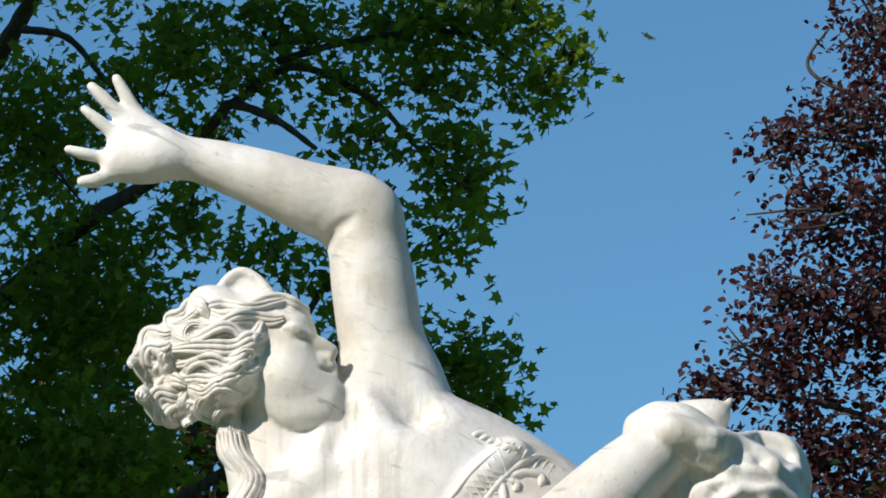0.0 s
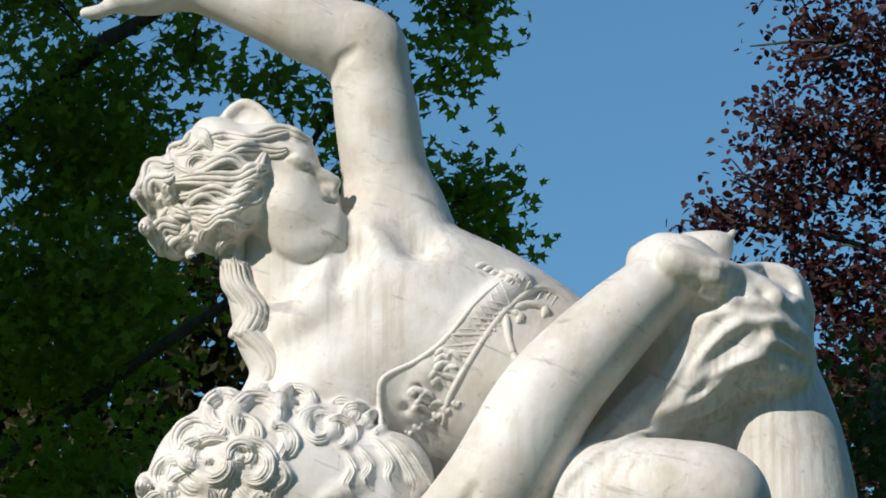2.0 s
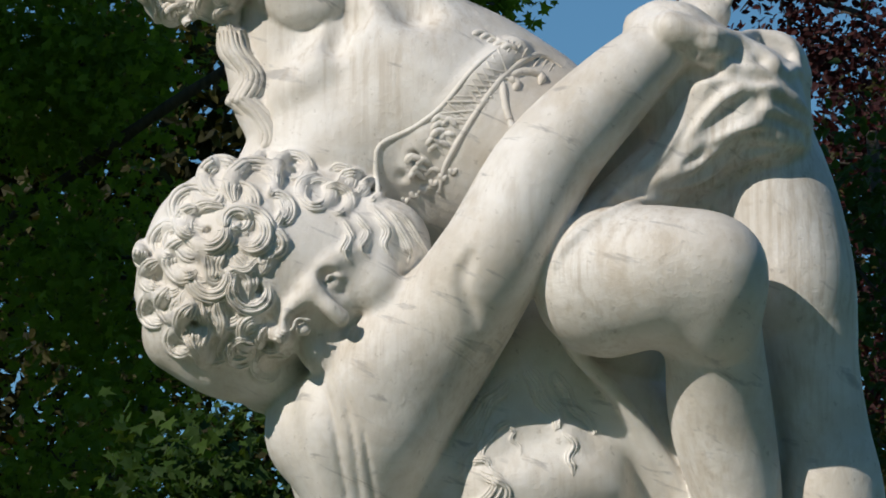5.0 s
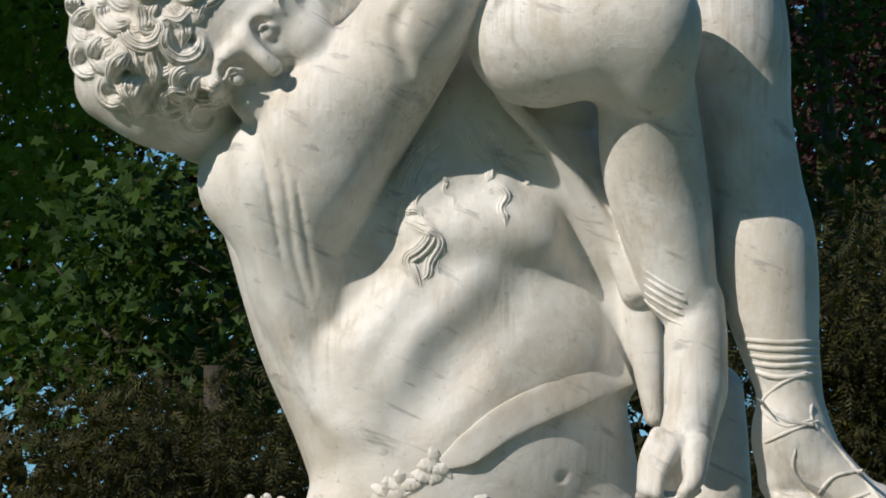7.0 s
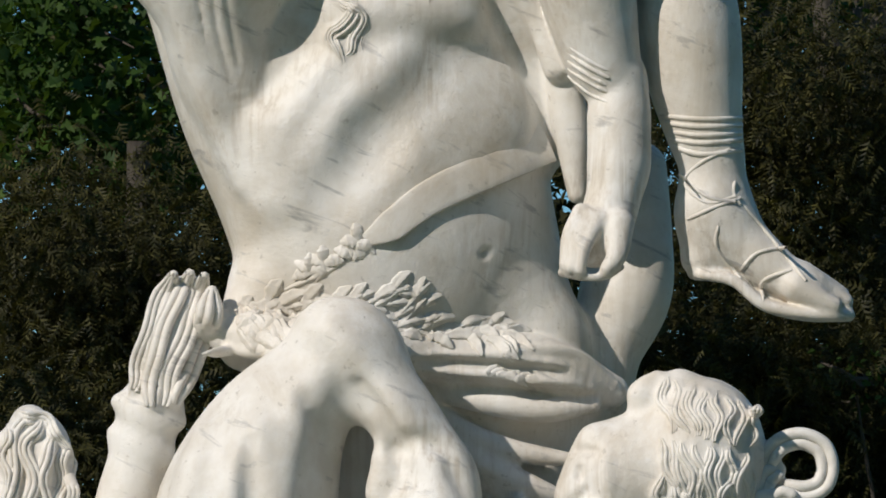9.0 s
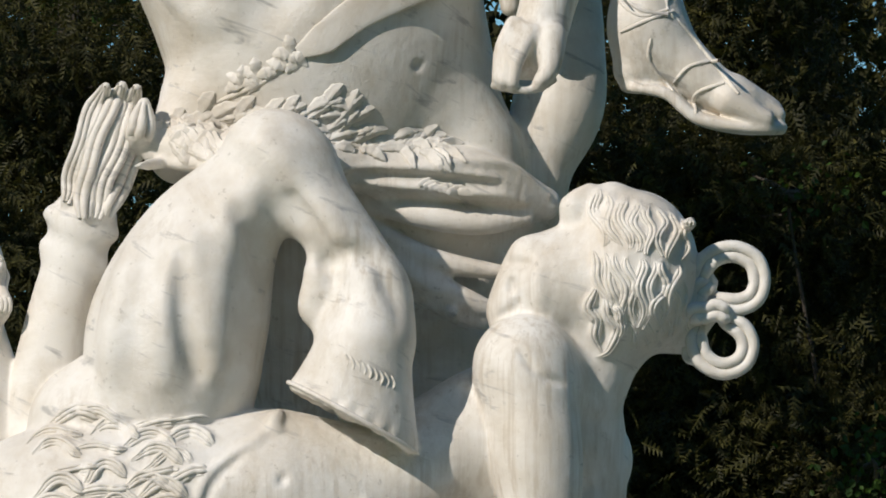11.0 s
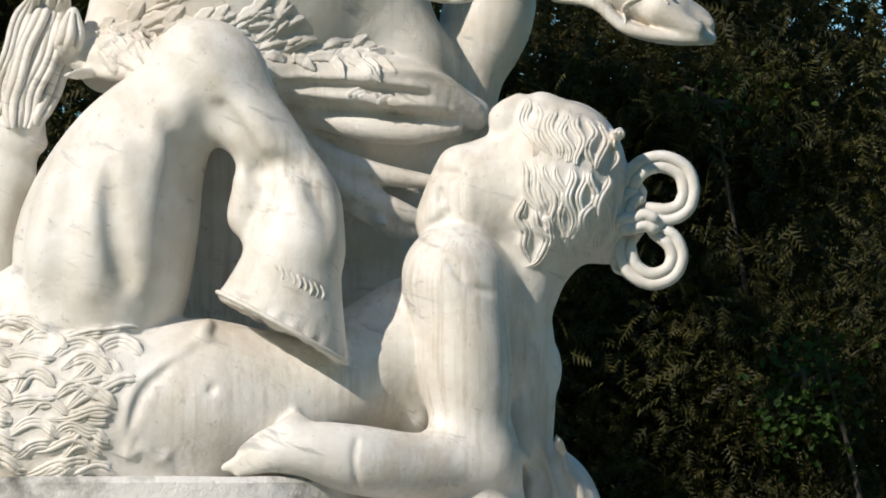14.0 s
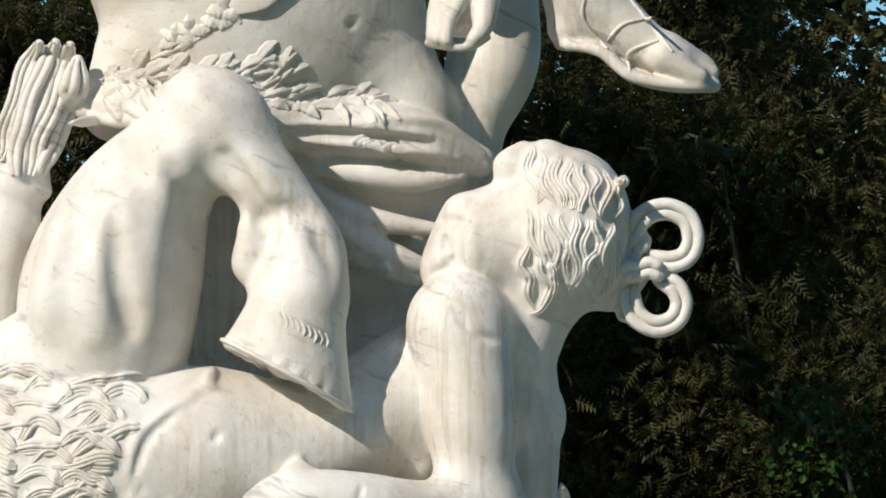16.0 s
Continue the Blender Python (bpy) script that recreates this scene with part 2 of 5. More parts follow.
def tube(path, radii, flat=1.0, ridges=0, ridge=0.15, sides=10, closed=True):
    """A round or flattened, ridged strand along a path, as a shell of the block."""
    path, radii = np.asarray(path, float), np.asarray(radii, float)
    n = len(path)
    tan = np.gradient(path, axis=0)
    tan /= np.linalg.norm(tan, axis=1, keepdims=True) + 1e-9
    view = path - EYE_AT
    view /= np.linalg.norm(view, axis=1, keepdims=True)
    side = np.cross(tan, view)
    side /= np.linalg.norm(side, axis=1, keepdims=True) + 1e-6
    up = np.cross(side, tan)
    th = np.linspace(0, 2 * math.pi, sides, endpoint=False)
    k = 1 + ridge * np.cos(ridges * th + 1.57 * (ridges > 0)) if ridges else np.ones(sides)
    v = path[:, None] + (side[:, None] * (np.cos(th) * k)[None, :, None] + up[:, None] * (np.sin(th) * k * flat)[None, :, None]) * radii[:, None, None]
    base = sum(len(x) for x in SHELL_V)
    i = np.arange(n * sides).reshape(n, sides) + base
    j = np.roll(i, -1, axis=1)
    SHELL_F.append(np.stack([i[:-1], i[1:], j[1:], j[:-1]], -1).reshape(-1, 4))
    SHELL_V.append(v.reshape(-1, 3))


def lock(pts, r, flat=0.7, ridges=0, sink=0.0, n=26, on=True, tip=0.35, ridge=0.15):
    path = spline([p[:3] for p in pts], n)
    if on:
        path = lay(path, sink)
    s = np.linspace(0, 1, n)
    tube(path, r * np.minimum(1, np.minimum(0.35 + s * 5, tip + (1 - s) * 3)), flat, ridges, ridge, sides=max(10, ridges * 5))


def tress(pts, width, strands=4, high=0.55, amp=0.0, waves=1.5, phase=0.0, tip=0.3, n=36, on=True):
    """A lock of hair along a line on the surface: a round body that stands out by high half widths, lined with strands."""
    path = spline([p[:3] for p in pts], n)
    s = np.linspace(0, 1, n)
    view = path - EYE_AT
    view /= np.linalg.norm(view, axis=1, keepdims=True)
    side = np.cross(np.gradient(path, axis=0), view)
    side /= np.linalg.norm(side, axis=1, keepdims=True) + 1e-9
    path = path + side * (amp * np.sin(2 * math.pi * waves * s + phase))[:, None]
    fat = 0.5 * width * np.minimum(1, np.minimum(0.45 + 4 * s, tip + 2.2 * (1 - s)))
    if on:
        path = lay(path)
    path = path + view * ((1 - high) * fat)[:, None]
    p = np.column_stack([path, fat * 0.82])
    a, b = window(p[:, :3].min(0) - width - 0.02, p[:, :3].max(0) + width + 0.02)
    w = tuple(slice(i, j) for i, j in zip(a, b))
    FIELD[w] = smin(FIELD[w], limb_field(p, a, b, 0.005), 0.005)
    for k in range(strands):
        u = ((k + 0.5) / strands * 2 - 1) * 0.9
        up = math.sqrt(1 - u * u) * (0.86 + 0.10 * math.sin(2.7 * k + phase))
        tube(path + side * (u * 0.84 * fat)[:, None] - view * (up * fat)[:, None], fat / strands * 0.88, 1.0, sides=8)


def coil(c, r, a0, sweep, width, strands=4, high=0.9, shrink=0.45):
    """A tress rolled round a centre: from the angle a0 on by sweep degrees, drawing in by shrink."""
    pts = [np.array(c[:3]) + r * (1 - shrink * f) * np.array((math.cos(radians(a0 + sweep * f)), 0, math.sin(radians(a0 + sweep * f)))) for f in np.linspace(0, 1, 9)]
    tress(pts, width, strands, high, n=44)


def ridge(pts, r, sink=0.004, soft=0.02, hollow=False):
    """A fold or muscle raised along a line on the surface; hollow: a groove instead."""
    path = lay(spline([p[:3] for p in pts], 7 * len(pts)), sink)
    s = np.linspace(0, 1, len(path))
    p = np.column_stack([path, r * np.minimum(1, np.minimum(0.3 + 4 * s, 0.3 + 4 * (1 - s)))])
    a, b = window(p[:, :3].min(0) - r - soft - 0.02, p[:, :3].max(0) + r + soft + 0.02)
    d = limb_field(p, a, b, soft)
    w = tuple(slice(i, j) for i, j in zip(a, b))
    FIELD[w] = -smin(-FIELD[w], d, soft) if hollow else smin(FIELD[w], d, soft)


def groove(pts, r, soft=0.02):
    ridge(pts, r, -0.45 * r, soft, True)


def surface():
    """The skin of the block, as points and quads."""
    inside = FIELD < 0
    c = [inside[i:DIMS[0] - 1 + i, j:DIMS[1] - 1 + j, k:DIMS[2] - 1 + k] for i in (0, 1) for j in (0, 1) for k in (0, 1)]
    some, every = c[0].copy(), c[0].copy()
    for q in c[1:]:
        some |= q
        every &= q
    cells = np.argwhere(some & ~every)
    index = np.full(DIMS - 1, -1, np.int32)
    index[tuple(cells.T)] = np.arange(len(cells))
    corner = [(i, j, k) for i in (0, 1) for j in (0, 1) for k in (0, 1)]
    val = np.stack([FIELD[tuple((cells + o).T)] for o in corner], 1)
    total, count = np.zeros((len(cells), 3)), np.zeros(len(cells))
    for m in range(8):
        for n in range(m + 1, 8):
            if sum(abs(p - q) for p, q in zip(corner[m], corner[n])) != 1:
                continue
            a, b = val[:, m], val[:, n]
            cross = (a < 0) != (b < 0)
            t = np.where(cross, a / np.where(cross, a - b, 1), 0)[:, None]
            total += np.where(cross[:, None], np.array(corner[m]) + t * (np.array(corner[n]) - np.array(corner[m])), 0)
            count += cross
    verts = LO + H * (cells + total / count[:, None])
    quads = []
    for ax in range(3):
        u, w = (ax + 1) % 3, (ax + 2) % 3
        sl = [slice(1, -1)] * 3
        sl[ax] = slice(0, -1)
        sl2 = list(sl)
        sl2[ax] = slice(1, None)
        p, q = inside[tuple(sl)], inside[tuple(sl2)]
        for flip, mask in ((False, p & ~q), (True, ~p & q)):
            e = np.argwhere(mask)
            e[:, u] += 1
            e[:, w] += 1
            ids = []
            for du, dw in ((0, 0), (-1, 0), (-1, -1), (0, -1)):
                k = e.copy()
                k[:, u] += du
                k[:, w] += dw
                ids.append(index[tuple(k.T)])
            f = np.stack(ids, 1)
            quads.append(f[:, ::-1] if flip else f)
    quads = np.concatenate(quads)
    # the rasp: two light passes
    a = quads.ravel()
    b = np.roll(quads, -1, axis=1).ravel()
    n = np.bincount(a, minlength=len(verts))[:, None]
    for _ in range(2):
        near_by = np.stack([np.bincount(a, verts[b, i], len(verts)) for i in range(3)], 1) / n
        verts = verts + 0.5 * (near_by - verts)
    return verts, quads


# the woman who is carried off: trunk
Mass(0.09).limb((-0.129, 8.372, 3.642, 0.131), (0.015, 8.372, 3.563, 0.159), (0.187, 8.372, 3.485, 0.145), (0.398, 8.372, 3.487, 0.154)).lump((-0.184, 8.302, 3.494, 0.000), (0.1125, 0.0750, 0.0984)).lump(
    (-0.051, 8.311, 3.598, 0.000), (0.1125, 0.0797, 0.0984), soft=0.05).limb((-0.089, 8.381, 3.803, 0.088), (-0.076, 8.372, 3.702, 0.117), (0.064, 8.391, 3.662, 0.092), (0.160, 8.400, 3.619, 0.077)).limb(
    (-0.281, 8.353, 3.748, 0.065), (-0.268, 8.353, 3.658, 0.071), (-0.224, 8.363, 3.582, 0.098), soft=0.05).cut((-0.094, 8.269, 3.814, 0.020), (-0.047, 8.258, 3.732, 0.020), soft=0.06).limb((-0.088, 8.419, 3.422, 0.103), (0.075, 8.409, 3.470, 0.103)).join()
ridge(((-0.197, 8.213, 3.639), (-0.230, 8.213, 3.605), (-0.267, 8.213, 3.576)), 0.0150, 0.008, 0.05)
Mass(0.02).limb((-0.363, 8.320, 3.720, 0.022), (-0.338, 8.316, 3.640, 0.028), (-0.328, 8.316, 3.591, 0.030), (-0.318, 8.311, 3.570, 0.032), (-0.299, 8.311, 3.521, 0.032), (-0.322, 8.316, 3.464, 0.032)).join()
carve((-0.169, 8.259, 3.782, 0.015), (-0.163, 8.250, 3.721, 0.022), (-0.178, 8.250, 3.672, 0.017), soft=0.03)
# her raised arm and open hand
arm = Mass(0.035).limb((-0.086, 8.381, 3.788, 0.090), (-0.104, 8.367, 3.880, 0.075), (-0.120, 8.353, 3.986, 0.072), (-0.132, 8.348, 4.065, 0.065), (-0.140, 8.344, 4.104, 0.058)).limb(
    (-0.132, 8.346, 4.100, 0.058), (-0.169, 8.342, 4.116, 0.065), (-0.232, 8.330, 4.131, 0.061), (-0.305, 8.320, 4.158, 0.052), (-0.382, 8.316, 4.183, 0.043), (-0.441, 8.311, 4.197, 0.036), (-0.480, 8.308, 4.204, 0.037)).lump((-0.522, 8.302, 4.216, 0.000), (0.0544, 0.0281, 0.0506), (0, 20, 0)).limb(
    (-0.561, 8.295, 4.176, 0.024), (-0.518, 8.301, 4.177, 0.026), (-0.470, 8.306, 4.193, 0.028))
for tip in (((-0.562, 8.297, 4.334, 0.009), (-0.547, 8.298, 4.307, 0.012), (-0.531, 8.300, 4.279, 0.013), (-0.507, 8.303, 4.247, 0.017)), ((-0.604, 8.291, 4.318, 0.009), (-0.584, 8.293, 4.298, 0.012), (-0.562, 8.296, 4.275, 0.013), (-0.529, 8.301, 4.243, 0.017)),
            ((-0.616, 8.288, 4.276, 0.008), (-0.593, 8.291, 4.258, 0.011), (-0.569, 8.295, 4.239, 0.012), (-0.536, 8.301, 4.220, 0.017)), ((-0.641, 8.284, 4.203, 0.008), (-0.614, 8.288, 4.196, 0.011), (-0.581, 8.293, 4.192, 0.011), (-0.542, 8.299, 4.193, 0.017)),
            ((-0.616, 8.280, 4.144, 0.010), (-0.594, 8.284, 4.147, 0.013), (-0.570, 8.289, 4.159, 0.013), (-0.532, 8.297, 4.176, 0.020))):
    arm.limb(*tip, soft=0.012)
arm.join(0.03)
groove(((-0.196, 8.213, 4.007), (-0.183, 8.213, 4.036), (-0.152, 8.213, 4.061)), 0.0056, 0.014)
# her head: skull, face, jaw, nose, lips, chin
Mass(0.03).lump((-0.365, 8.344, 3.863, 0.000), (0.1050, 0.1031, 0.0975), (0, 20, 0)).lump((-0.266, 8.334, 3.839, 0.0000), (0.0660, 0.0850, 0.0990), (0, -16, 0)).limb(
    (-0.303, 8.320, 3.923, 0.0360), (-0.262, 8.320, 3.909, 0.0340), soft=0.03).limb((-0.231, 8.272, 3.872, 0.0080), (-0.207, 8.276, 3.857, 0.0110), (-0.189, 8.284, 3.846, 0.0120), soft=0.010).lump((-0.196, 8.284, 3.832, 0.0000), (0.0120, 0.0160, 0.0085), soft=0.008).limb(
    (-0.301, 8.300, 3.781, 0.0300), (-0.253, 8.290, 3.741, 0.0320), (-0.201, 8.292, 3.747, 0.0300), (-0.193, 8.294, 3.769, 0.0240), soft=0.025).lump((-0.261, 8.280, 3.799, 0.0000), (0.0450, 0.0400, 0.0440), soft=0.03).lump((-0.223, 8.292, 3.779, 0.0000), (0.0400, 0.0300, 0.0360), soft=0.04).limb(
    (-0.203, 8.278, 3.817, 0.0080), (-0.186, 8.288, 3.818, 0.0085), soft=0.006).limb((-0.207, 8.280, 3.802, 0.0095), (-0.186, 8.290, 3.806, 0.0090), soft=0.006).limb(
    (-0.282, 8.266, 3.902, 0.0100), (-0.249, 8.258, 3.892, 0.0100), (-0.228, 8.266, 3.872, 0.0080), soft=0.012).join(0.008)
carve((-0.267, 8.236, 3.874, 0.0150), (-0.241, 8.243, 3.866, 0.0140), soft=0.014)
carve((-0.209, 8.268, 3.808, 0.0040), (-0.184, 8.280, 3.810, 0.0040), soft=0.005)
carve((-0.201, 8.270, 3.836, 0.0040), (-0.193, 8.272, 3.823, 0.0050), soft=0.006)
Mass(0.008).lump((-0.251, 8.259, 3.873, 0.0000), (0.0150, 0.0110, 0.0090), (0, 20, 0)).limb((-0.268, 8.254, 3.879, 0.0040), (-0.251, 8.248, 3.880, 0.0050), (-0.234, 8.256, 3.871, 0.0040)).join(0.006)
Mass(0.03).lump((-0.497, 8.344, 3.847, 0.000), (0.0337, 0.0412, 0.0412)).lump((-0.465, 8.344, 3.772, 0.000), (0.0450, 0.0450, 0.0394)).lump((-0.423, 8.334, 3.864, 0.000), (0.0731, 0.0844, 0.0656)).lump((-0.383, 8.325, 3.786, 0.000), (0.0525, 0.0656, 0.0581)).lump(
    (-0.376, 8.344, 3.925, 0.000), (0.0656, 0.0750, 0.0431), (0, 30, 0)).lump((-0.338, 8.278, 3.808, 0.000), (0.0319, 0.0412, 0.0412)).join(0.006)
Mass(0.008).limb((-0.387, 8.340, 3.942, 0.0090), (-0.376, 8.340, 3.980, 0.0080), (-0.347, 8.340, 4.002, 0.0080), (-0.316, 8.340, 3.988, 0.0080), (-0.288, 8.340, 3.954, 0.0080)).limb((-0.374, 8.355, 3.946, 0.0120), (-0.359, 8.355, 3.984, 0.0140), (-0.328, 8.355, 3.982, 0.0140), (-0.301, 8.355, 3.952, 0.0130)).limb((-0.353, 8.360, 3.952, 0.0200), (-0.334, 8.360, 3.970, 0.0200), (-0.310, 8.360, 3.950, 0.0200)).join()
# the man: trunk, chest, ribs, belly
Mass(0.09).lump((0.099, 8.400, 2.888, 0.000), (0.2812, 0.1594, 0.3093), (0, 12, 8)).lump((0.156, 8.405, 2.678, 0.000), (0.2606, 0.1612, 0.2531), (0, 8, 12)).lump((0.180, 8.470, 2.530, 0.000), (0.2720, 0.1760, 0.2180), (-14, 0, 16)).lump(
    (0.173, 8.297, 2.949, 0.000), (0.1312, 0.0581, 0.0797), (0, -12, 0), soft=0.035).lump((0.267, 8.350, 2.752, 0.000), (0.1125, 0.0675, 0.1125), soft=0.05).limb(
    (-0.175, 8.381, 3.029, 0.103), (-0.133, 8.400, 2.888, 0.094), (-0.085, 8.419, 2.738, 0.085), (-0.014, 8.437, 2.597, 0.075)).limb((0.033, 8.283, 2.871, 0.043), (-0.023, 8.288, 2.740, 0.037), (-0.033, 8.297, 2.628, 0.033), soft=0.05).limb(
    (0.163, 8.278, 2.842, 0.046), (0.079, 8.278, 2.720, 0.041), (0.023, 8.288, 2.627, 0.033), soft=0.05).cut((0.217, 8.199, 2.808, 0.031), (0.125, 8.198, 2.709, 0.033), (0.046, 8.207, 2.622, 0.027), soft=0.06).cut(
    (0.023, 8.231, 2.901, 0.028), (-0.051, 8.241, 2.808, 0.024), soft=0.06).cut((0.294, 8.228, 2.526, 0.014), (0.312, 8.228, 2.520, 0.012), (0.336, 8.231, 2.530, 0.007), soft=0.012).cut((0.307, 8.209, 2.659, 0.016), (0.308, 8.213, 2.548, 0.018), soft=0.06).join(0.01)
ridge(((0.051, 8.194, 2.933), (0.107, 8.194, 3.015), (0.181, 8.194, 3.008), (0.218, 8.194, 2.980)), 0.0187, 0.012, 0.03)
ridge(((0.023, 8.194, 2.886), (0.125, 8.194, 2.919), (0.236, 8.194, 2.914), (0.287, 8.194, 2.882)), 0.0244, 0.016, 0.05)
Mass(0.04).limb((0.184, 8.334, 3.175, 0.093), (0.118, 8.334, 3.079, 0.093), (0.090, 8.344, 2.975, 0.084)).join(0.03)
# his arm, from the shoulder round her thighs to the hand
Mass(0.05).limb((-0.183, 8.297, 3.016, 0.100), (-0.098, 8.259, 3.066, 0.118), (-0.005, 8.222, 3.173, 0.103), (0.081, 8.134, 3.287, 0.0895), (0.165, 8.134, 3.439, 0.0825), (0.278, 8.148, 3.567, 0.0686), (0.358, 8.167, 3.644, 0.0547), (0.391, 8.172, 3.675, 0.0457)).lump(
    (-0.240, 8.325, 3.040, 0.000), (0.0487, 0.0562, 0.0750)).limb((-0.117, 8.269, 3.011, 0.109), (-0.127, 8.316, 2.914, 0.100), (-0.108, 8.344, 2.804, 0.084), (-0.071, 8.372, 2.694, 0.065)).lump(
    (-0.085, 8.184, 3.145, 0.000), (0.1125, 0.0562, 0.0656), (0, -48, 0), soft=0.05).lump((0.137, 8.128, 3.380, 0.000), (0.0844, 0.0375, 0.0412), (0, -56, 0), soft=0.05).join(0.006)
groove(((0.044, 8.119, 3.284), (0.030, 8.119, 3.237), (0.053, 8.119, 3.171)), 0.0066, 0.02)
groove(((-0.192, 8.119, 3.072), (-0.177, 8.119, 2.995), (-0.157, 8.119, 2.884), (-0.138, 8.119, 2.801), (-0.116, 8.119, 2.718)), 0.0055, 0.007)
groove(((-0.167, 8.119, 3.079), (-0.146, 8.119, 2.977), (-0.133, 8.119, 2.874), (-0.107, 8.119, 2.782)), 0.0038, 0.006)
groove(((-0.130, 8.119, 2.995), (-0.111, 8.119, 2.884), (-0.096, 8.119, 2.810)), 0.0034, 0.006)
ridge(((-0.216, 8.119, 3.070), (-0.193, 8.119, 2.940), (-0.151, 8.119, 2.791), (-0.087, 8.119, 2.625)), 0.0150, 0.01, 0.04)
Mass(0.02).limb((0.353, 8.177, 3.660, 0.0508), (0.396, 8.177, 3.675, 0.0458), (0.458, 8.191, 3.655, 0.0348), (0.525, 8.219, 3.633, 0.0279), (0.584, 8.257, 3.619, 0.0219)).limb((0.325, 8.182, 3.689, 0.0239), (0.354, 8.174, 3.711, 0.0179), (0.377, 8.173, 3.708, 0.0159), (0.396, 8.176, 3.700, 0.0169)).limb(
    (0.391, 8.168, 3.668, 0.0269), (0.438, 8.177, 3.632, 0.0219), (0.514, 8.205, 3.608, 0.0179), (0.573, 8.238, 3.586, 0.0169)).join(0.015)
# his bent head
Mass(0.05).lump((-0.321, 8.250, 3.283, 0.000), (0.1575, 0.1500, 0.1687), (0, 30, 0)).lump((-0.202, 8.194, 3.271, 0.000), (0.1050, 0.0787, 0.1144), (0, 35, 0)).lump(
    (-0.096, 8.250, 3.320, 0.000), (0.0769, 0.0891, 0.0862)).limb((-0.435, 8.297, 3.187, 0.067), (-0.359, 8.292, 3.143, 0.067), (-0.275, 8.297, 3.119, 0.054)).limb(
    (-0.416, 8.259, 3.362, 0.061), (-0.322, 8.250, 3.417, 0.053), (-0.171, 8.250, 3.406, 0.044)).join(0.006)
Mass(0.018).limb((-0.153, 8.130, 3.293, 0.0120), (-0.184, 8.120, 3.269, 0.0130), (-0.211, 8.114, 3.234, 0.0120)).limb((-0.217, 8.114, 3.221, 0.0120), (-0.246, 8.117, 3.196, 0.0120), (-0.262, 8.126, 3.157, 0.0110)).limb(
    (-0.215, 8.118, 3.227, 0.0130), (-0.187, 8.112, 3.199, 0.0140), (-0.167, 8.120, 3.182, 0.0150)).lump((-0.117, 8.160, 3.246, 0.0000), (0.046, 0.034, 0.050), soft=0.03).lump((-0.200, 8.190, 3.146, 0.0000), (0.040, 0.034, 0.042), soft=0.03).limb((-0.295, 8.344, 3.118, 0.056), (-0.229, 8.344, 3.117, 0.065), soft=0.03).limb(
    (-0.359, 8.215, 3.427, 0.0360), (-0.426, 8.215, 3.375, 0.0380), (-0.462, 8.235, 3.309, 0.0400), (-0.481, 8.250, 3.247, 0.0320), soft=0.04).join(0.02)
carve((-0.189, 8.112, 3.248, 0.0150), (-0.165, 8.116, 3.225, 0.0130), soft=0.012)
carve((-0.241, 8.114, 3.174, 0.0140), (-0.217, 8.118, 3.152, 0.0120), soft=0.012)
Mass(0.006).lump((-0.177, 8.130, 3.240, 0.0000), (0.014, 0.011, 0.012)).limb((-0.191, 8.120, 3.239, 0.0040), (-0.186, 8.115, 3.251, 0.0040), (-0.164, 8.120, 3.250, 0.0040)).lump((-0.228, 8.132, 3.165, 0.0000), (0.013, 0.011, 0.012)).limb((-0.246, 8.120, 3.162, 0.0040), (-0.237, 8.115, 3.179, 0.0040), (-0.217, 8.120, 3.177, 0.0040)).join(0.004)
carve((-0.193, 8.114, 3.238, 0.0050), (-0.191, 8.120, 3.237, 0.0040), soft=0.004)
carve((-0.249, 8.114, 3.155, 0.0050), (-0.247, 8.120, 3.153, 0.0040), soft=0.004)
# her near leg and far leg
near = Mass(0.04).limb((0.271, 8.162, 3.249, 0.1241), (0.362, 8.115, 3.253, 0.1122), (0.431, 8.094, 3.250, 0.0883), (0.449, 8.094, 3.238, 0.0754)).limb((0.437, 8.098, 3.262, 0.0794), (0.441, 8.120, 3.192, 0.0775), (0.446, 8.182, 3.147, 0.0806), (0.458, 8.246, 3.047, 0.0868), (0.480, 8.275, 2.947, 0.0780), (0.505, 8.289, 2.846, 0.061), (0.528, 8.291, 2.812, 0.050), (0.529, 8.289, 2.749, 0.043), (0.528, 8.284, 2.679, 0.043)).limb(
    (0.529, 8.289, 2.749, 0.043), (0.528, 8.282, 2.670, 0.043), (0.513, 8.269, 2.602, 0.046), (0.493, 8.254, 2.549, 0.041), (0.482, 8.248, 2.530, 0.028))
near.limb((0.524, 8.225, 2.570, 0.0260), (0.519, 8.205, 2.519, 0.0180), (0.502, 8.195, 2.494, 0.0120), soft=0.012)
for toe in (((0.463, 8.235, 2.593, 0.0150), (0.442, 8.215, 2.550, 0.0130), (0.434, 8.205, 2.502, 0.0100)), ((0.478, 8.225, 2.583, 0.0140), (0.454, 8.205, 2.539, 0.0120), (0.444, 8.195, 2.496, 0.0100)), ((0.492, 8.220, 2.578, 0.0140), (0.469, 8.198, 2.535, 0.0120), (0.459, 8.190, 2.492, 0.0090))):
    near.limb(*toe, soft=0.008)
near.join(0.006)
carve((0.482, 8.175, 2.525, 0.0120), (0.478, 8.170, 2.495, 0.0140), soft=0.012)
Mass(0.01).limb((0.429, 8.215, 2.490, 0.0070), (0.461, 8.200, 2.482, 0.0070), (0.498, 8.200, 2.483, 0.0070), (0.527, 8.225, 2.501, 0.0070)).join()
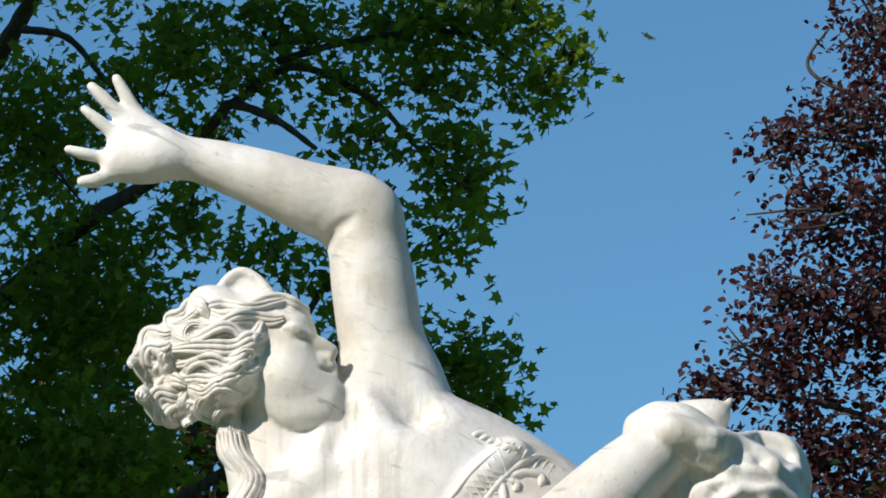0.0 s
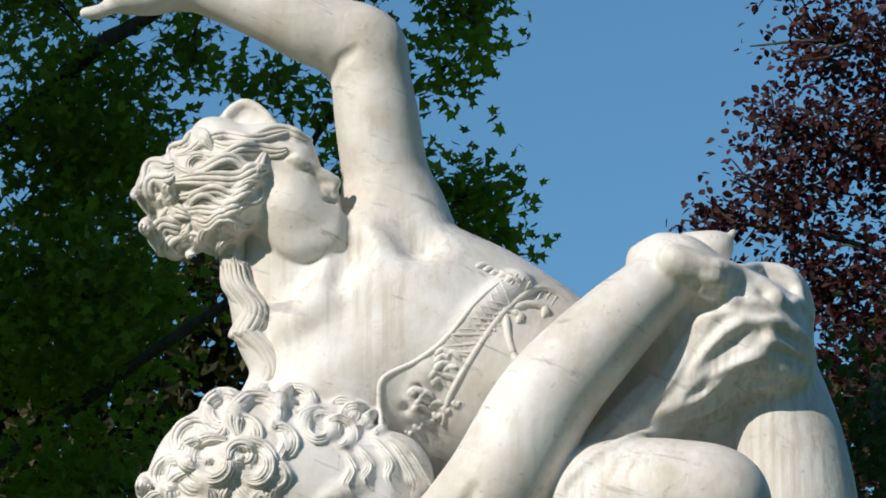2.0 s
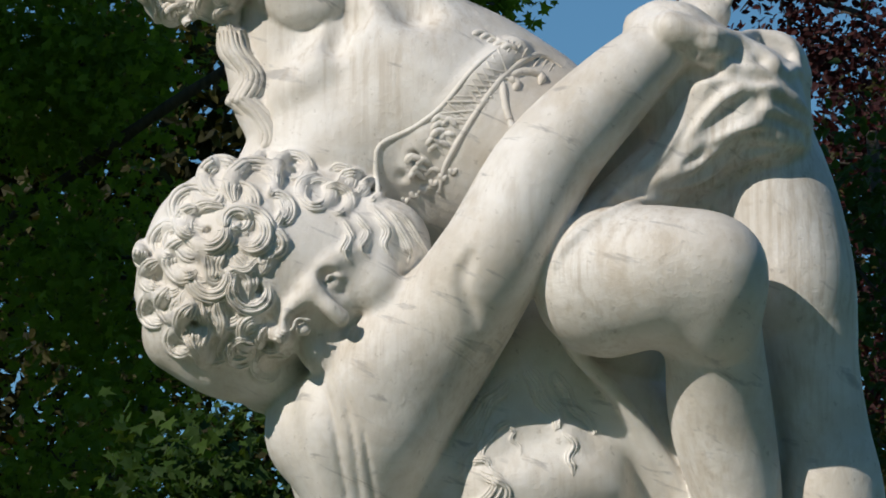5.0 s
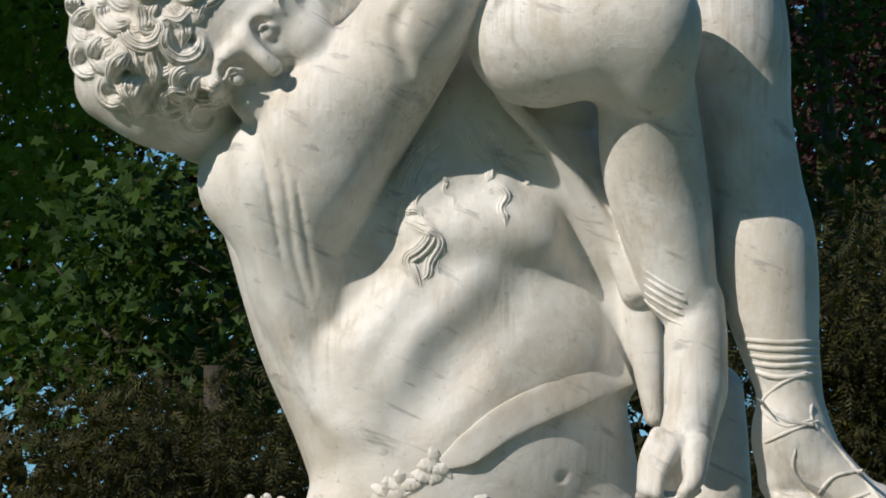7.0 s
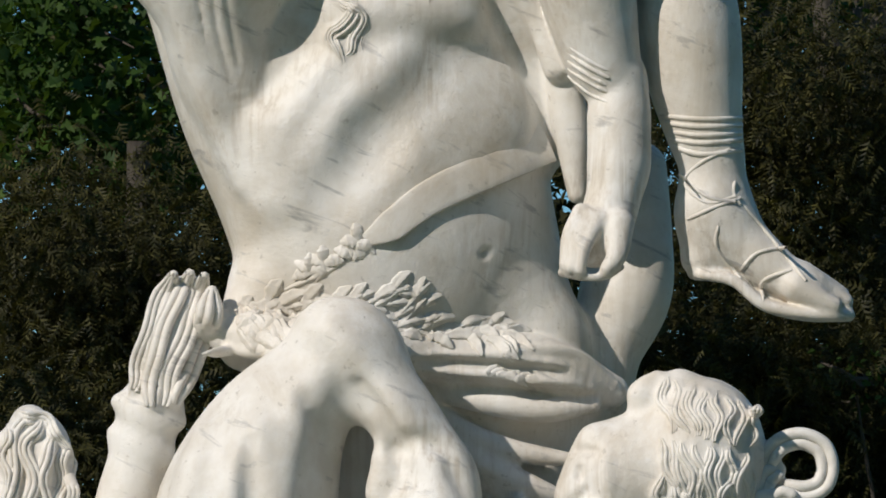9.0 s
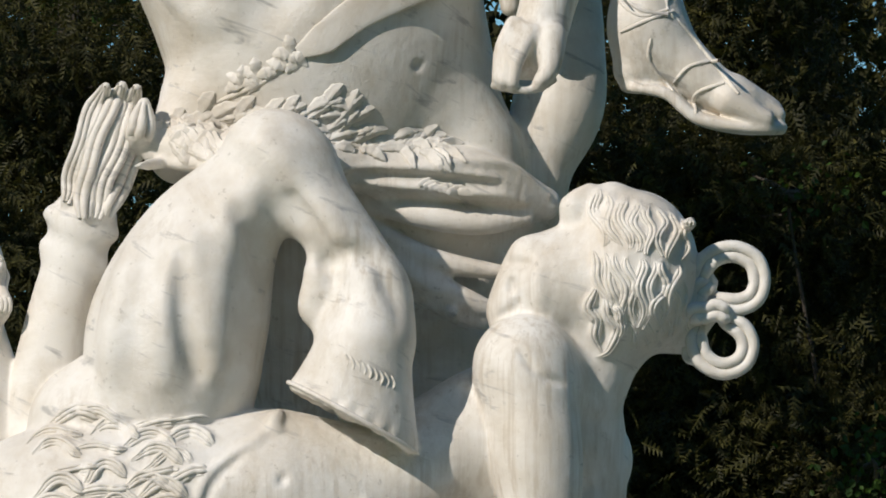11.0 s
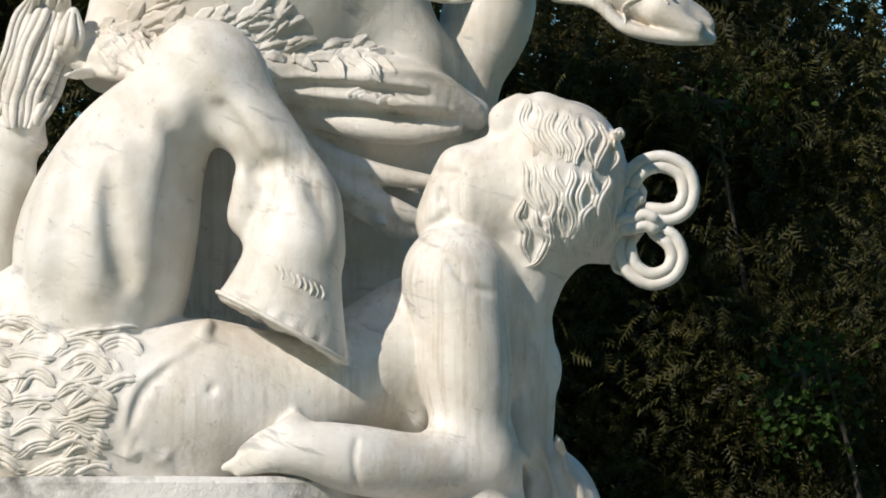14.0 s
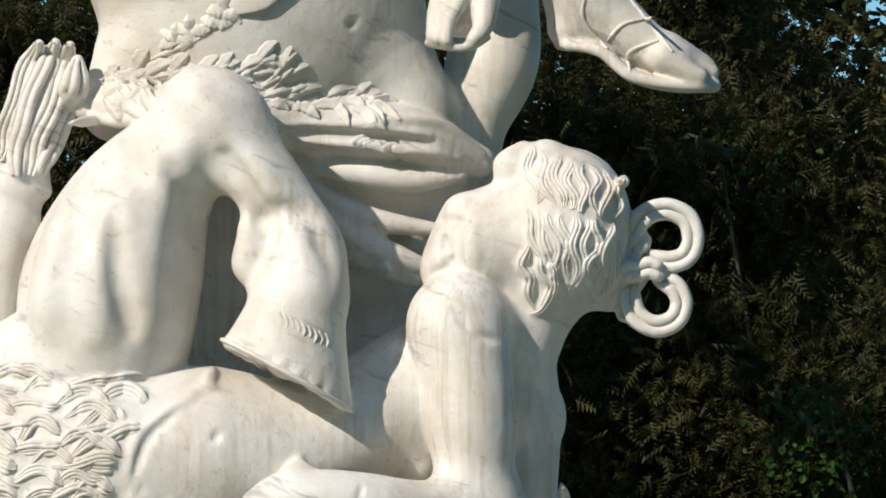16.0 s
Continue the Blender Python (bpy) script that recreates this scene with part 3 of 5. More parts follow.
far_leg = Mass(0.04).limb((0.518, 8.353, 3.470, 0.129), (0.558, 8.320, 3.385, 0.113), (0.587, 8.306, 3.286, 0.102), (0.608, 8.316, 3.212, 0.085), (0.615, 8.327, 3.137, 0.080), (0.634, 8.336, 3.026, 0.078), (0.646, 8.342, 2.931, 0.088), (0.657, 8.344, 2.846, 0.082), (0.671, 8.346, 2.760, 0.067), (0.687, 8.351, 2.689, 0.056), (0.692, 8.355, 2.614, 0.053)).limb(
    (0.691, 8.363, 2.614, 0.051), (0.674, 8.364, 2.534, 0.039)).limb((0.691, 8.361, 2.600, 0.051), (0.735, 8.353, 2.557, 0.048), (0.791, 8.346, 2.509, 0.039), (0.846, 8.340, 2.479, 0.028))
for a, b, c in (((0.825, 8.316, 2.478, 0.024), (0.862, 8.314, 2.456, 0.018), (0.885, 8.314, 2.447, 0.014)), ((0.838, 8.344, 2.495, 0.022), (0.880, 8.344, 2.472, 0.017), (0.908, 8.344, 2.457, 0.013)), ((0.839, 8.363, 2.502, 0.019), (0.887, 8.363, 2.482, 0.013), (0.904, 8.363, 2.472, 0.011))):
    far_leg.limb(a, b, c, soft=0.02)
far_leg.join(0.006)
Mass(0.01).limb((0.655, 8.358, 2.502, 0.008), (0.716, 8.353, 2.496, 0.010), (0.771, 8.344, 2.452, 0.010), (0.836, 8.339, 2.434, 0.010), (0.913, 8.344, 2.431, 0.008)).limb((0.667, 8.330, 2.499, 0.008), (0.722, 8.320, 2.487, 0.010), (0.778, 8.314, 2.444, 0.010), (0.881, 8.314, 2.430, 0.009), (0.915, 8.344, 2.437, 0.008)).limb((0.663, 8.344, 2.502, 0.008), (0.719, 8.336, 2.493, 0.010), (0.774, 8.329, 2.450, 0.011), (0.854, 8.327, 2.433, 0.011), (0.901, 8.329, 2.431, 0.008)).limb((0.665, 8.372, 2.507, 0.008), (0.726, 8.367, 2.500, 0.010), (0.782, 8.358, 2.461, 0.011), (0.857, 8.358, 2.445, 0.011), (0.909, 8.358, 2.444, 0.008)).join()
# the cloth round her hips
Mass(0.03).limb((0.414, 8.334, 3.739, 0.033), (0.452, 8.325, 3.740, 0.032), (0.476, 8.320, 3.756, 0.011), (0.487, 8.320, 3.769, 0.006)).limb((0.493, 8.306, 3.667, 0.039), (0.560, 8.306, 3.668, 0.041), (0.581, 8.316, 3.634, 0.041), (0.579, 8.325, 3.606, 0.041), (0.584, 8.344, 3.542, 0.041)).limb(
    (0.370, 8.252, 3.587, 0.0795), (0.493, 8.247, 3.587, 0.0925), (0.528, 8.271, 3.524, 0.0905)).limb((0.472, 8.214, 3.545, 0.0696), (0.368, 8.214, 3.457, 0.0517), (0.264, 8.186, 3.383, 0.0308), (0.196, 8.149, 3.318, 0.0159)).join(0.006)
for r, pts in ((16, ((0.258, 8.170, 3.376), (0.341, 8.170, 3.449), (0.402, 8.170, 3.539), (0.447, 8.170, 3.591), (0.516, 8.170, 3.602), (0.562, 8.170, 3.585))), (13, ((0.303, 8.170, 3.397), (0.387, 8.170, 3.449), (0.440, 8.170, 3.529), (0.487, 8.170, 3.573), (0.525, 8.170, 3.577), (0.535, 8.170, 3.554), (0.519, 8.170, 3.529), (0.446, 8.170, 3.485))),
               (11, ((0.312, 8.170, 3.395), (0.406, 8.170, 3.439), (0.472, 8.170, 3.493), (0.524, 8.170, 3.516), (0.593, 8.170, 3.491))), (12, ((0.303, 8.170, 3.393), (0.425, 8.170, 3.429), (0.486, 8.170, 3.481), (0.530, 8.170, 3.496), (0.597, 8.170, 3.477))), (15, ((0.280, 8.170, 3.386), (0.377, 8.170, 3.391), (0.438, 8.170, 3.408), (0.488, 8.170, 3.450), (0.548, 8.170, 3.471))),
               (12, ((0.527, 8.190, 3.589), (0.577, 8.190, 3.566), (0.611, 8.190, 3.524))), (9, ((0.536, 8.190, 3.549), (0.581, 8.190, 3.532), (0.608, 8.190, 3.511))), (10, ((0.184, 8.120, 3.271), (0.206, 8.120, 3.307), (0.254, 8.120, 3.345), (0.320, 8.120, 3.373), (0.384, 8.120, 3.384))), (12, ((0.477, 8.220, 3.676), (0.534, 8.220, 3.680), (0.577, 8.220, 3.666), (0.595, 8.220, 3.616))), (8, ((0.548, 8.220, 3.624), (0.571, 8.220, 3.616), (0.591, 8.220, 3.626)))):
    ridge(pts, r * 0.00094, -0.001, 0.012)
for r, pts in ((12, ((0.378, 8.160, 3.444), (0.440, 8.160, 3.511), (0.498, 8.160, 3.559))), (7, ((0.401, 8.160, 3.447), (0.471, 8.160, 3.483), (0.518, 8.160, 3.500))), (9, ((0.326, 8.160, 3.397), (0.405, 8.160, 3.416), (0.469, 8.160, 3.462), (0.518, 8.160, 3.483))), (14, ((0.391, 8.160, 3.380), (0.444, 8.160, 3.391), (0.491, 8.160, 3.427), (0.538, 8.160, 3.456))), (11, ((0.401, 8.180, 3.601), (0.474, 8.180, 3.612), (0.547, 8.180, 3.597))), (9, ((0.331, 8.160, 3.447), (0.383, 8.160, 3.519), (0.426, 8.160, 3.577)))):
    groove(pts, r * 0.00094, 0.014)
# the fingers of his hand, spread on the cloth
for r, pts in ((34, ((0.356, 8.150, 3.680), (0.407, 8.150, 3.663), (0.447, 8.150, 3.649))), (19, ((0.417, 8.150, 3.674), (0.482, 8.150, 3.651), (0.531, 8.150, 3.624), (0.556, 8.150, 3.597))), (18, ((0.419, 8.150, 3.655), (0.473, 8.150, 3.634), (0.514, 8.150, 3.611))), (16, ((0.403, 8.150, 3.636), (0.448, 8.150, 3.620), (0.485, 8.150, 3.603)))):
    ridge(pts, r * 0.00094, 0.004, 0.008)
Mass(0.02).limb((0.267, 8.166, 3.379, 0.016), (0.197, 8.145, 3.317, 0.015), (0.173, 8.149, 3.223, 0.013), (0.188, 8.169, 3.209, 0.012), (0.212, 8.213, 3.151, 0.013), (0.297, 8.259, 3.065, 0.014), (0.383, 8.306, 2.940, 0.016), (0.427, 8.316, 2.839, 0.022)).join()
Mass(0.05).limb((0.440, 8.344, 2.843, 0.030), (0.452, 8.353, 2.750, 0.030), (0.464, 8.363, 2.637, 0.017)).limb((0.579, 8.549, 2.702, 0.0478), (0.574, 8.540, 2.585, 0.0610), (0.554, 8.531, 2.488, 0.0783), (0.524, 8.531, 2.391, 0.0590), (0.508, 8.531, 2.315, 0.0569)).join()
Mass(0.06).limb((0.283, 8.363, 3.179, 0.098), (0.206, 8.353, 3.138, 0.103), (0.351, 8.400, 2.985, 0.098), (0.395, 8.428, 2.855, 0.079), (0.375, 8.437, 2.741, 0.079)).join(0.02)
# his hips under the cloth
Mass(0.06).limb((0.353, 8.462, 2.461, 0.1041), (0.404, 8.453, 2.403, 0.0849), (0.433, 8.453, 2.346, 0.0657)).limb((-0.055, 8.381, 2.471, 0.065), (-0.083, 8.372, 2.395, 0.056)).join(0.04)
# cloth round his waist
Mass(0.04).limb((-0.119, 8.316, 2.398, 0.033), (0.030, 8.275, 2.374, 0.041), (0.216, 8.350, 2.369, 0.0463), (0.403, 8.370, 2.354, 0.0463), (0.524, 8.425, 2.313, 0.0282)).limb((0.106, 8.460, 2.322, 0.0659), (0.349, 8.455, 2.303, 0.0659), (0.474, 8.485, 2.293, 0.0456)).limb(
    (0.258, 8.510, 2.217, 0.0851), (0.408, 8.510, 2.217, 0.0791)).join()
for r, pts in ((9, ((0.194, 8.220, 2.355), (0.309, 8.220, 2.355), (0.369, 8.220, 2.364), (0.451, 8.220, 2.359), (0.521, 8.220, 2.310))), (7, ((0.300, 8.220, 2.344), (0.373, 8.220, 2.346), (0.433, 8.220, 2.337))), (10, ((0.217, 8.220, 2.331), (0.300, 8.220, 2.328), (0.355, 8.220, 2.320), (0.429, 8.220, 2.313), (0.480, 8.220, 2.300))), (16, ((0.227, 8.240, 2.315), (0.310, 8.240, 2.290), (0.402, 8.240, 2.279), (0.483, 8.240, 2.281))),
               (15, ((0.223, 8.260, 2.268), (0.283, 8.260, 2.229), (0.347, 8.260, 2.203), (0.403, 8.260, 2.190))), (14, ((0.255, 8.260, 2.218), (0.312, 8.260, 2.177), (0.384, 8.260, 2.140))), (12, ((0.307, 8.260, 2.151), (0.370, 8.260, 2.118))), (12, ((-0.154, 8.194, 2.354), (-0.081, 8.194, 2.359), (-0.007, 8.194, 2.361)))):
    ridge(pts, r * 0.00094, -0.001, 0.010)
for r, pts in ((9, ((0.198, 8.220, 2.343), (0.300, 8.220, 2.337), (0.438, 8.220, 2.326))), (12, ((0.217, 8.220, 2.292), (0.300, 8.220, 2.270), (0.410, 8.220, 2.252), (0.482, 8.220, 2.260))), (14, ((0.268, 8.240, 2.214), (0.346, 8.240, 2.174), (0.397, 8.240, 2.169))), (10, ((0.321, 8.240, 2.161), (0.388, 8.240, 2.128))), (14, ((-0.154, 8.175, 2.336), (-0.081, 8.175, 2.333), (-0.026, 8.175, 2.341)))):
    groove(pts, r * 0.00094, 0.016)
rng = np.random.RandomState(3)
# sword strap, its clasp of leaves
strap = [(0.407, 8.213, 2.705), (0.327, 8.194, 2.665), (0.216, 8.194, 2.612), (0.152, 8.194, 2.565), (0.108, 8.194, 2.540)]
path = lay(spline(strap, 30), -0.007)
tube(path, np.concatenate([np.linspace(0.035, 0.026, 22), np.linspace(0.026, 0.010, 8)]), 0.10, sides=16)


def leaf(p, ang, long, w, ridges=4):
    p = np.array(p[:3])
    d = np.array((math.cos(ang), 0, math.sin(ang))) * long
    path = lay(spline([p, p + d * 0.5 + np.array((0, 0, 0.1 * long)), p + d], 14), -0.004)
    s = np.linspace(0, 1, 14)
    tube(path, w * np.maximum(0.12, np.sin(math.pi * (0.08 + 0.9 * s)) ** 0.8) * (1 + 0.10 * np.sin(s * 22)), 0.32, ridges, 0.22, sides=20)


for c, n in (((0.099, 8.213, 2.540), 6), ((0.087, 8.213, 2.515), 4), ((0.043, 8.213, 2.503), 6), ((0.020, 8.213, 2.490), 4)):
    for k in range(n):
        leaf(c, rng.rand() * 6.28, 0.032, 0.0094, 2)
lock(((0.066, 8.213, 2.501), (0.029, 8.213, 2.483), (-0.026, 8.213, 2.459)), 0.0047, 1)
# vine leaves of the belt
for i in range(70):
    f = rng.rand()
    a = (1 - f) * np.array((-0.132, 8.213, 2.409)) + f * np.array((0.342, 8.213, 2.380)) + np.array((0, 0, rng.uniform(-0.012, 0.045) * (1 - 0.75 * f)))
    leaf(a, rng.uniform(-1.1, 0.9), rng.uniform(0.03, 0.065), 0.0103)
for i in range(22):
    a = (1 - i / 21) * np.array((0.066, 8.213, 2.432)) + i / 21 * np.array((0.191, 8.213, 2.441)) + np.array((0, 0, rng.uniform(-0.03, 0.02)))
    leaf(a, rng.uniform(-0.4, 1.2), 0.05, 0.0094)
for i in range(26):
    a = np.array((-0.132, 8.213, 2.381)) + np.array((rng.uniform(0.03, 0.10), 0, rng.uniform(0, 0.06)))
    leaf(a, rng.uniform(-1.5, 1.2), rng.uniform(0.03, 0.055), 0.0122)
for i in range(8):
    a = (1 - i / 7) * np.array((0.305, 8.213, 2.326)) + i / 7 * np.array((0.365, 8.213, 2.315))
    leaf(a, rng.uniform(-0.6, 0.3), 0.03, 0.0066, 2)
hole = lay([(0.303, 8.166, 2.516)])[0]
carve((*hole, 0.0075), (*(hole + np.array((0.022, 0, 0.006))), 0.0037), soft=0.008)
Mass(0.04).limb((0.324, 8.447, 3.165, 0.066), (0.352, 8.447, 3.097, 0.071), (0.380, 8.437, 2.999, 0.056)).join(0.02)
# horse's chest, in shade behind the folded foreleg
Mass(0.06).limb((0.107, 8.541, 2.367, 0.1426), (0.127, 8.541, 2.194, 0.1426), (0.127, 8.541, 2.013, 0.1335)).limb((0.301, 8.603, 2.266, 0.1245), (0.358, 8.612, 2.113, 0.1060), (0.378, 8.621, 1.978, 0.1152)).join(0.02)
# folds of the cloth that hang before it
Mass(0.015).limb((0.229, 8.390, 2.279, 0.0100), (0.287, 8.390, 2.240, 0.0170), (0.353, 8.390, 2.212, 0.0190), (0.457, 8.400, 2.196, 0.0120)).limb((0.259, 8.390, 2.228, 0.0120), (0.317, 8.390, 2.185, 0.0200), (0.381, 8.390, 2.154, 0.0200), (0.433, 8.400, 2.135, 0.0140)).limb((0.312, 8.400, 2.158, 0.0120), (0.377, 8.400, 2.124, 0.0160), (0.419, 8.410, 2.113, 0.0120)).limb(
    (0.230, 8.385, 2.309, 0.0140), (0.314, 8.370, 2.291, 0.0220), (0.408, 8.370, 2.278, 0.0220), (0.490, 8.390, 2.287, 0.0140)).join(0.012)
# the centaur's folded foreleg
Mass(0.05).limb((0.071, 8.213, 2.365, 0.064), (0.020, 8.222, 2.308, 0.081), (-0.044, 8.241, 2.212, 0.118), (-0.086, 8.259, 2.093, 0.147), (-0.109, 8.269, 1.983, 0.138), (-0.211, 8.288, 1.928, 0.120)).limb(
    (0.083, 8.208, 2.369, 0.057), (0.147, 8.184, 2.282, 0.060), (0.205, 8.166, 2.205, 0.053), (0.230, 8.161, 2.143, 0.064), (0.225, 8.156, 2.079, 0.069)).limb((0.143, 8.166, 2.171, 0.024), (0.131, 8.166, 2.125, 0.022), (0.143, 8.166, 2.102, 0.015)).lump((0.084, 8.194, 2.375, 0.000), (0.0844, 0.0562, 0.0544), (0, 25, 0)).join(0.008)
for pts, r in ((((0.038, 8.091, 2.311), (-0.012, 8.091, 2.220), (-0.030, 8.091, 2.120), (-0.025, 8.091, 2.030)), 16), (((-0.062, 8.091, 2.220), (-0.098, 8.091, 2.120), (-0.107, 8.091, 2.012)), 14), (((-0.152, 8.091, 2.211), (-0.179, 8.091, 2.102), (-0.188, 8.091, 2.012)), 14), (((0.056, 8.091, 2.379), (0.120, 8.091, 2.311), (0.183, 8.091, 2.228)), 13)):
    ridge(pts, r * 0.00094, 0.007, 0.05)
for pts, r in ((((0.011, 8.091, 2.279), (0.029, 8.091, 2.247), (0.052, 8.091, 2.166)), 9), (((0.101, 8.091, 2.293), (0.147, 8.091, 2.220), (0.165, 8.091, 2.166)), 8), (((-0.080, 8.091, 2.202), (-0.075, 8.091, 2.102), (-0.052, 8.091, 2.012)), 8), (((0.157, 8.091, 2.193), (0.192, 8.091, 2.207), (0.237, 8.091, 2.193)), 6), (((0.246, 8.091, 2.166), (0.264, 8.091, 2.121), (0.260, 8.091, 2.075)), 7)):
    groove(pts, r * 0.00094, 0.03)
hoof = Mass(0.03).limb((0.225, 8.156, 2.079, 0.069), (0.207, 8.147, 2.033, 0.076))
hoof.limb((0.216, 8.151, 2.060, 0.064), (0.204, 8.154, 1.974, 0.036))
for k in range(22):
    t = 2 * math.pi * k / 22
    rim = np.array((0.199, 8.154, 1.949)) + np.array((0.0919 * math.cos(t), -0.0825 * math.sin(t), -0.0487 * math.cos(t)))
    hoof.limb((0.219, 8.153, 2.060, 0.060), (*rim, 0.0122), soft=0.02)
hoof.join(0.02)
lock([tuple(np.array((0.199, 8.154, 1.944)) + np.array((0.1050 * math.cos(t), -0.0937 * math.sin(t), -0.0581 * math.cos(t)))) for t in np.linspace(0.05, 3.1, 9)], 0.0042, 1, on=False, tip=1)
# quiver with its arrows
Mass(0.02).limb((-0.187, 8.350, 2.460, 0.038), (-0.198, 8.346, 2.425, 0.045), (-0.215, 8.344, 2.365, 0.043), (-0.227, 8.344, 2.299, 0.028)).join()
Mass(0.02).limb((-0.243, 8.353, 2.276, 0.056), (-0.260, 8.358, 2.206, 0.050), (-0.283, 8.363, 2.113, 0.054), (-0.316, 8.372, 1.964, 0.058), (-0.340, 8.381, 1.833, 0.060)).limb((-0.297, 8.334, 2.287, 0.011), (-0.248, 8.316, 2.258, 0.011), (-0.196, 8.334, 2.253, 0.011)).limb((-0.302, 8.344, 2.220, 0.008), (-0.259, 8.320, 2.204, 0.008), (-0.213, 8.339, 2.191, 0.008)).limb((-0.306, 8.344, 2.238, 0.007), (-0.259, 8.320, 2.221, 0.006), (-0.213, 8.339, 2.210, 0.007)).join()
# tail
Mass(0.03).limb((-0.445, 8.400, 2.255, 0.032), (-0.426, 8.400, 2.210, 0.051), (-0.440, 8.400, 2.116, 0.062), (-0.411, 8.400, 1.974, 0.075), (-0.383, 8.400, 1.786, 0.084)).limb((-0.477, 8.391, 2.209, 0.034), (-0.486, 8.391, 2.115, 0.056)).join()
# the woman thrown down, on a lion's skin
Mass(0.06).lump((-0.100, 8.259, 1.793, 0.000), (0.3750, 0.1875, 0.1706)).limb((0.084, 8.222, 1.834, 0.119), (0.232, 8.241, 1.830, 0.103), (0.363, 8.288, 1.891, 0.109), (0.476, 8.316, 1.929, 0.121), (0.572, 8.353, 1.884, 0.093)).limb(
    (0.376, 8.259, 1.964, 0.041), (0.385, 8.255, 1.890, 0.048), (0.413, 8.264, 1.803, 0.039), soft=0.03).join(0.01)
Mass(0.05).lump((0.478, 8.222, 2.027, 0.000), (0.0787, 0.0750, 0.0806)).limb((0.482, 8.222, 2.037, 0.066), (0.492, 8.203, 1.926, 0.077), (0.501, 8.198, 1.834, 0.070), (0.515, 8.203, 1.751, 0.048)).limb(
    (0.519, 8.198, 1.728, 0.053), (0.411, 8.147, 1.721, 0.055), (0.319, 8.109, 1.732, 0.056), (0.246, 8.091, 1.746, 0.046), (0.196, 8.086, 1.742, 0.031)).limb((0.563, 8.297, 2.022, 0.072), (0.593, 8.325, 1.893, 0.061), (0.593, 8.334, 1.762, 0.056)).limb(
    (0.209, 8.086, 1.763, 0.027), (0.151, 8.077, 1.741, 0.014), (0.105, 8.077, 1.719, 0.007), soft=0.02).limb((0.209, 8.081, 1.745, 0.023), (0.164, 8.072, 1.724, 0.013), (0.128, 8.072, 1.710, 0.007), soft=0.02).limb((0.210, 8.100, 1.777, 0.020), (0.164, 8.091, 1.763, 0.013), (0.137, 8.086, 1.748, 0.008), soft=0.02).limb((0.219, 8.119, 1.786, 0.024), (0.215, 8.128, 1.806, 0.011), soft=0.02).limb((0.526, 8.222, 1.724, 0.051), (0.546, 8.250, 1.650, 0.055)).join(0.006)
groove(((0.463, 8.091, 2.049), (0.495, 8.091, 2.012), (0.536, 8.091, 1.999)), 0.0037, 0.01)
groove(((0.318, 8.091, 1.772), (0.312, 8.091, 1.732), (0.318, 8.091, 1.677)), 0.0037, 0.006)
Mass(0.045).lump((0.650, 8.288, 2.187, 0.000), (0.1162, 0.1162, 0.1406), (0, 15, 0)).lump((0.526, 8.283, 2.162, 0.000), (0.0844, 0.0900, 0.0994), (0, 20, 0)).limb((0.485, 8.259, 2.216, 0.028), (0.469, 8.259, 2.177, 0.029), (0.450, 8.259, 2.131, 0.031), (0.447, 8.259, 2.108, 0.026), soft=0.025).limb(
    (0.562, 8.259, 2.294, 0.024), (0.623, 8.269, 2.309, 0.028), soft=0.03).limb((0.572, 8.259, 2.313, 0.012), (0.587, 8.259, 2.325, 0.009), soft=0.015).limb((0.605, 8.297, 2.064, 0.070), (0.573, 8.306, 1.994, 0.076)).limb((0.742, 8.306, 2.098, 0.041), (0.775, 8.306, 2.130, 0.032)).join(0.006)
carve((0.456, 8.222, 2.168, 0.008), (0.458, 8.222, 2.158, 0.007), soft=0.008)
groove(((0.440, 8.119, 2.194), (0.465, 8.119, 2.194), (0.495, 8.119, 2.190)), 0.0056, 0.012)
ridge(((0.495, 8.119, 2.196), (0.496, 8.119, 2.159), (0.500, 8.119, 2.127)), 0.0075, 0.004, 0.015)
groove(((0.433, 8.119, 2.109), (0.456, 8.119, 2.118), (0.465, 8.119, 2.132)), 0.0047, 0.01)
# rock under her
Mass(0.03).limb((0.231, 8.222, 1.664, 0.046), (0.360, 8.217, 1.650, 0.064), (0.507, 8.222, 1.646, 0.073), (0.546, 8.250, 1.577, 0.074)).join(0.01)
Mass(0.03).limb((0.628, 8.363, 1.688, 0.065), (0.656, 8.363, 1.622, 0.075), (0.666, 8.363, 1.538, 0.084)).limb((0.589, 8.344, 1.744, 0.037), (0.664, 8.334, 1.697, 0.043), (0.682, 8.334, 1.622, 0.056)).limb((0.550, 8.306, 1.595, 0.074), (0.326, 8.288, 1.576, 0.074)).join()

for r, pts in ((11, ((0.588, 8.250, 1.746), (0.611, 8.250, 1.709), (0.607, 8.250, 1.668))), (10, ((0.648, 8.250, 1.774), (0.662, 8.250, 1.728), (0.690, 8.250, 1.672))), (8, ((0.621, 8.250, 1.755), (0.639, 8.250, 1.709), (0.648, 8.250, 1.667)))):
    ridge(pts, r * 0.00094, -0.001, 0.012)
for r, pts in ((9, ((0.602, 8.250, 1.746), (0.627, 8.250, 1.700), (0.627, 8.250, 1.663))), (9, ((0.636, 8.250, 1.765), (0.653, 8.250, 1.709), (0.670, 8.250, 1.665)))):
    groove(pts, r * 0.00094, 0.012)

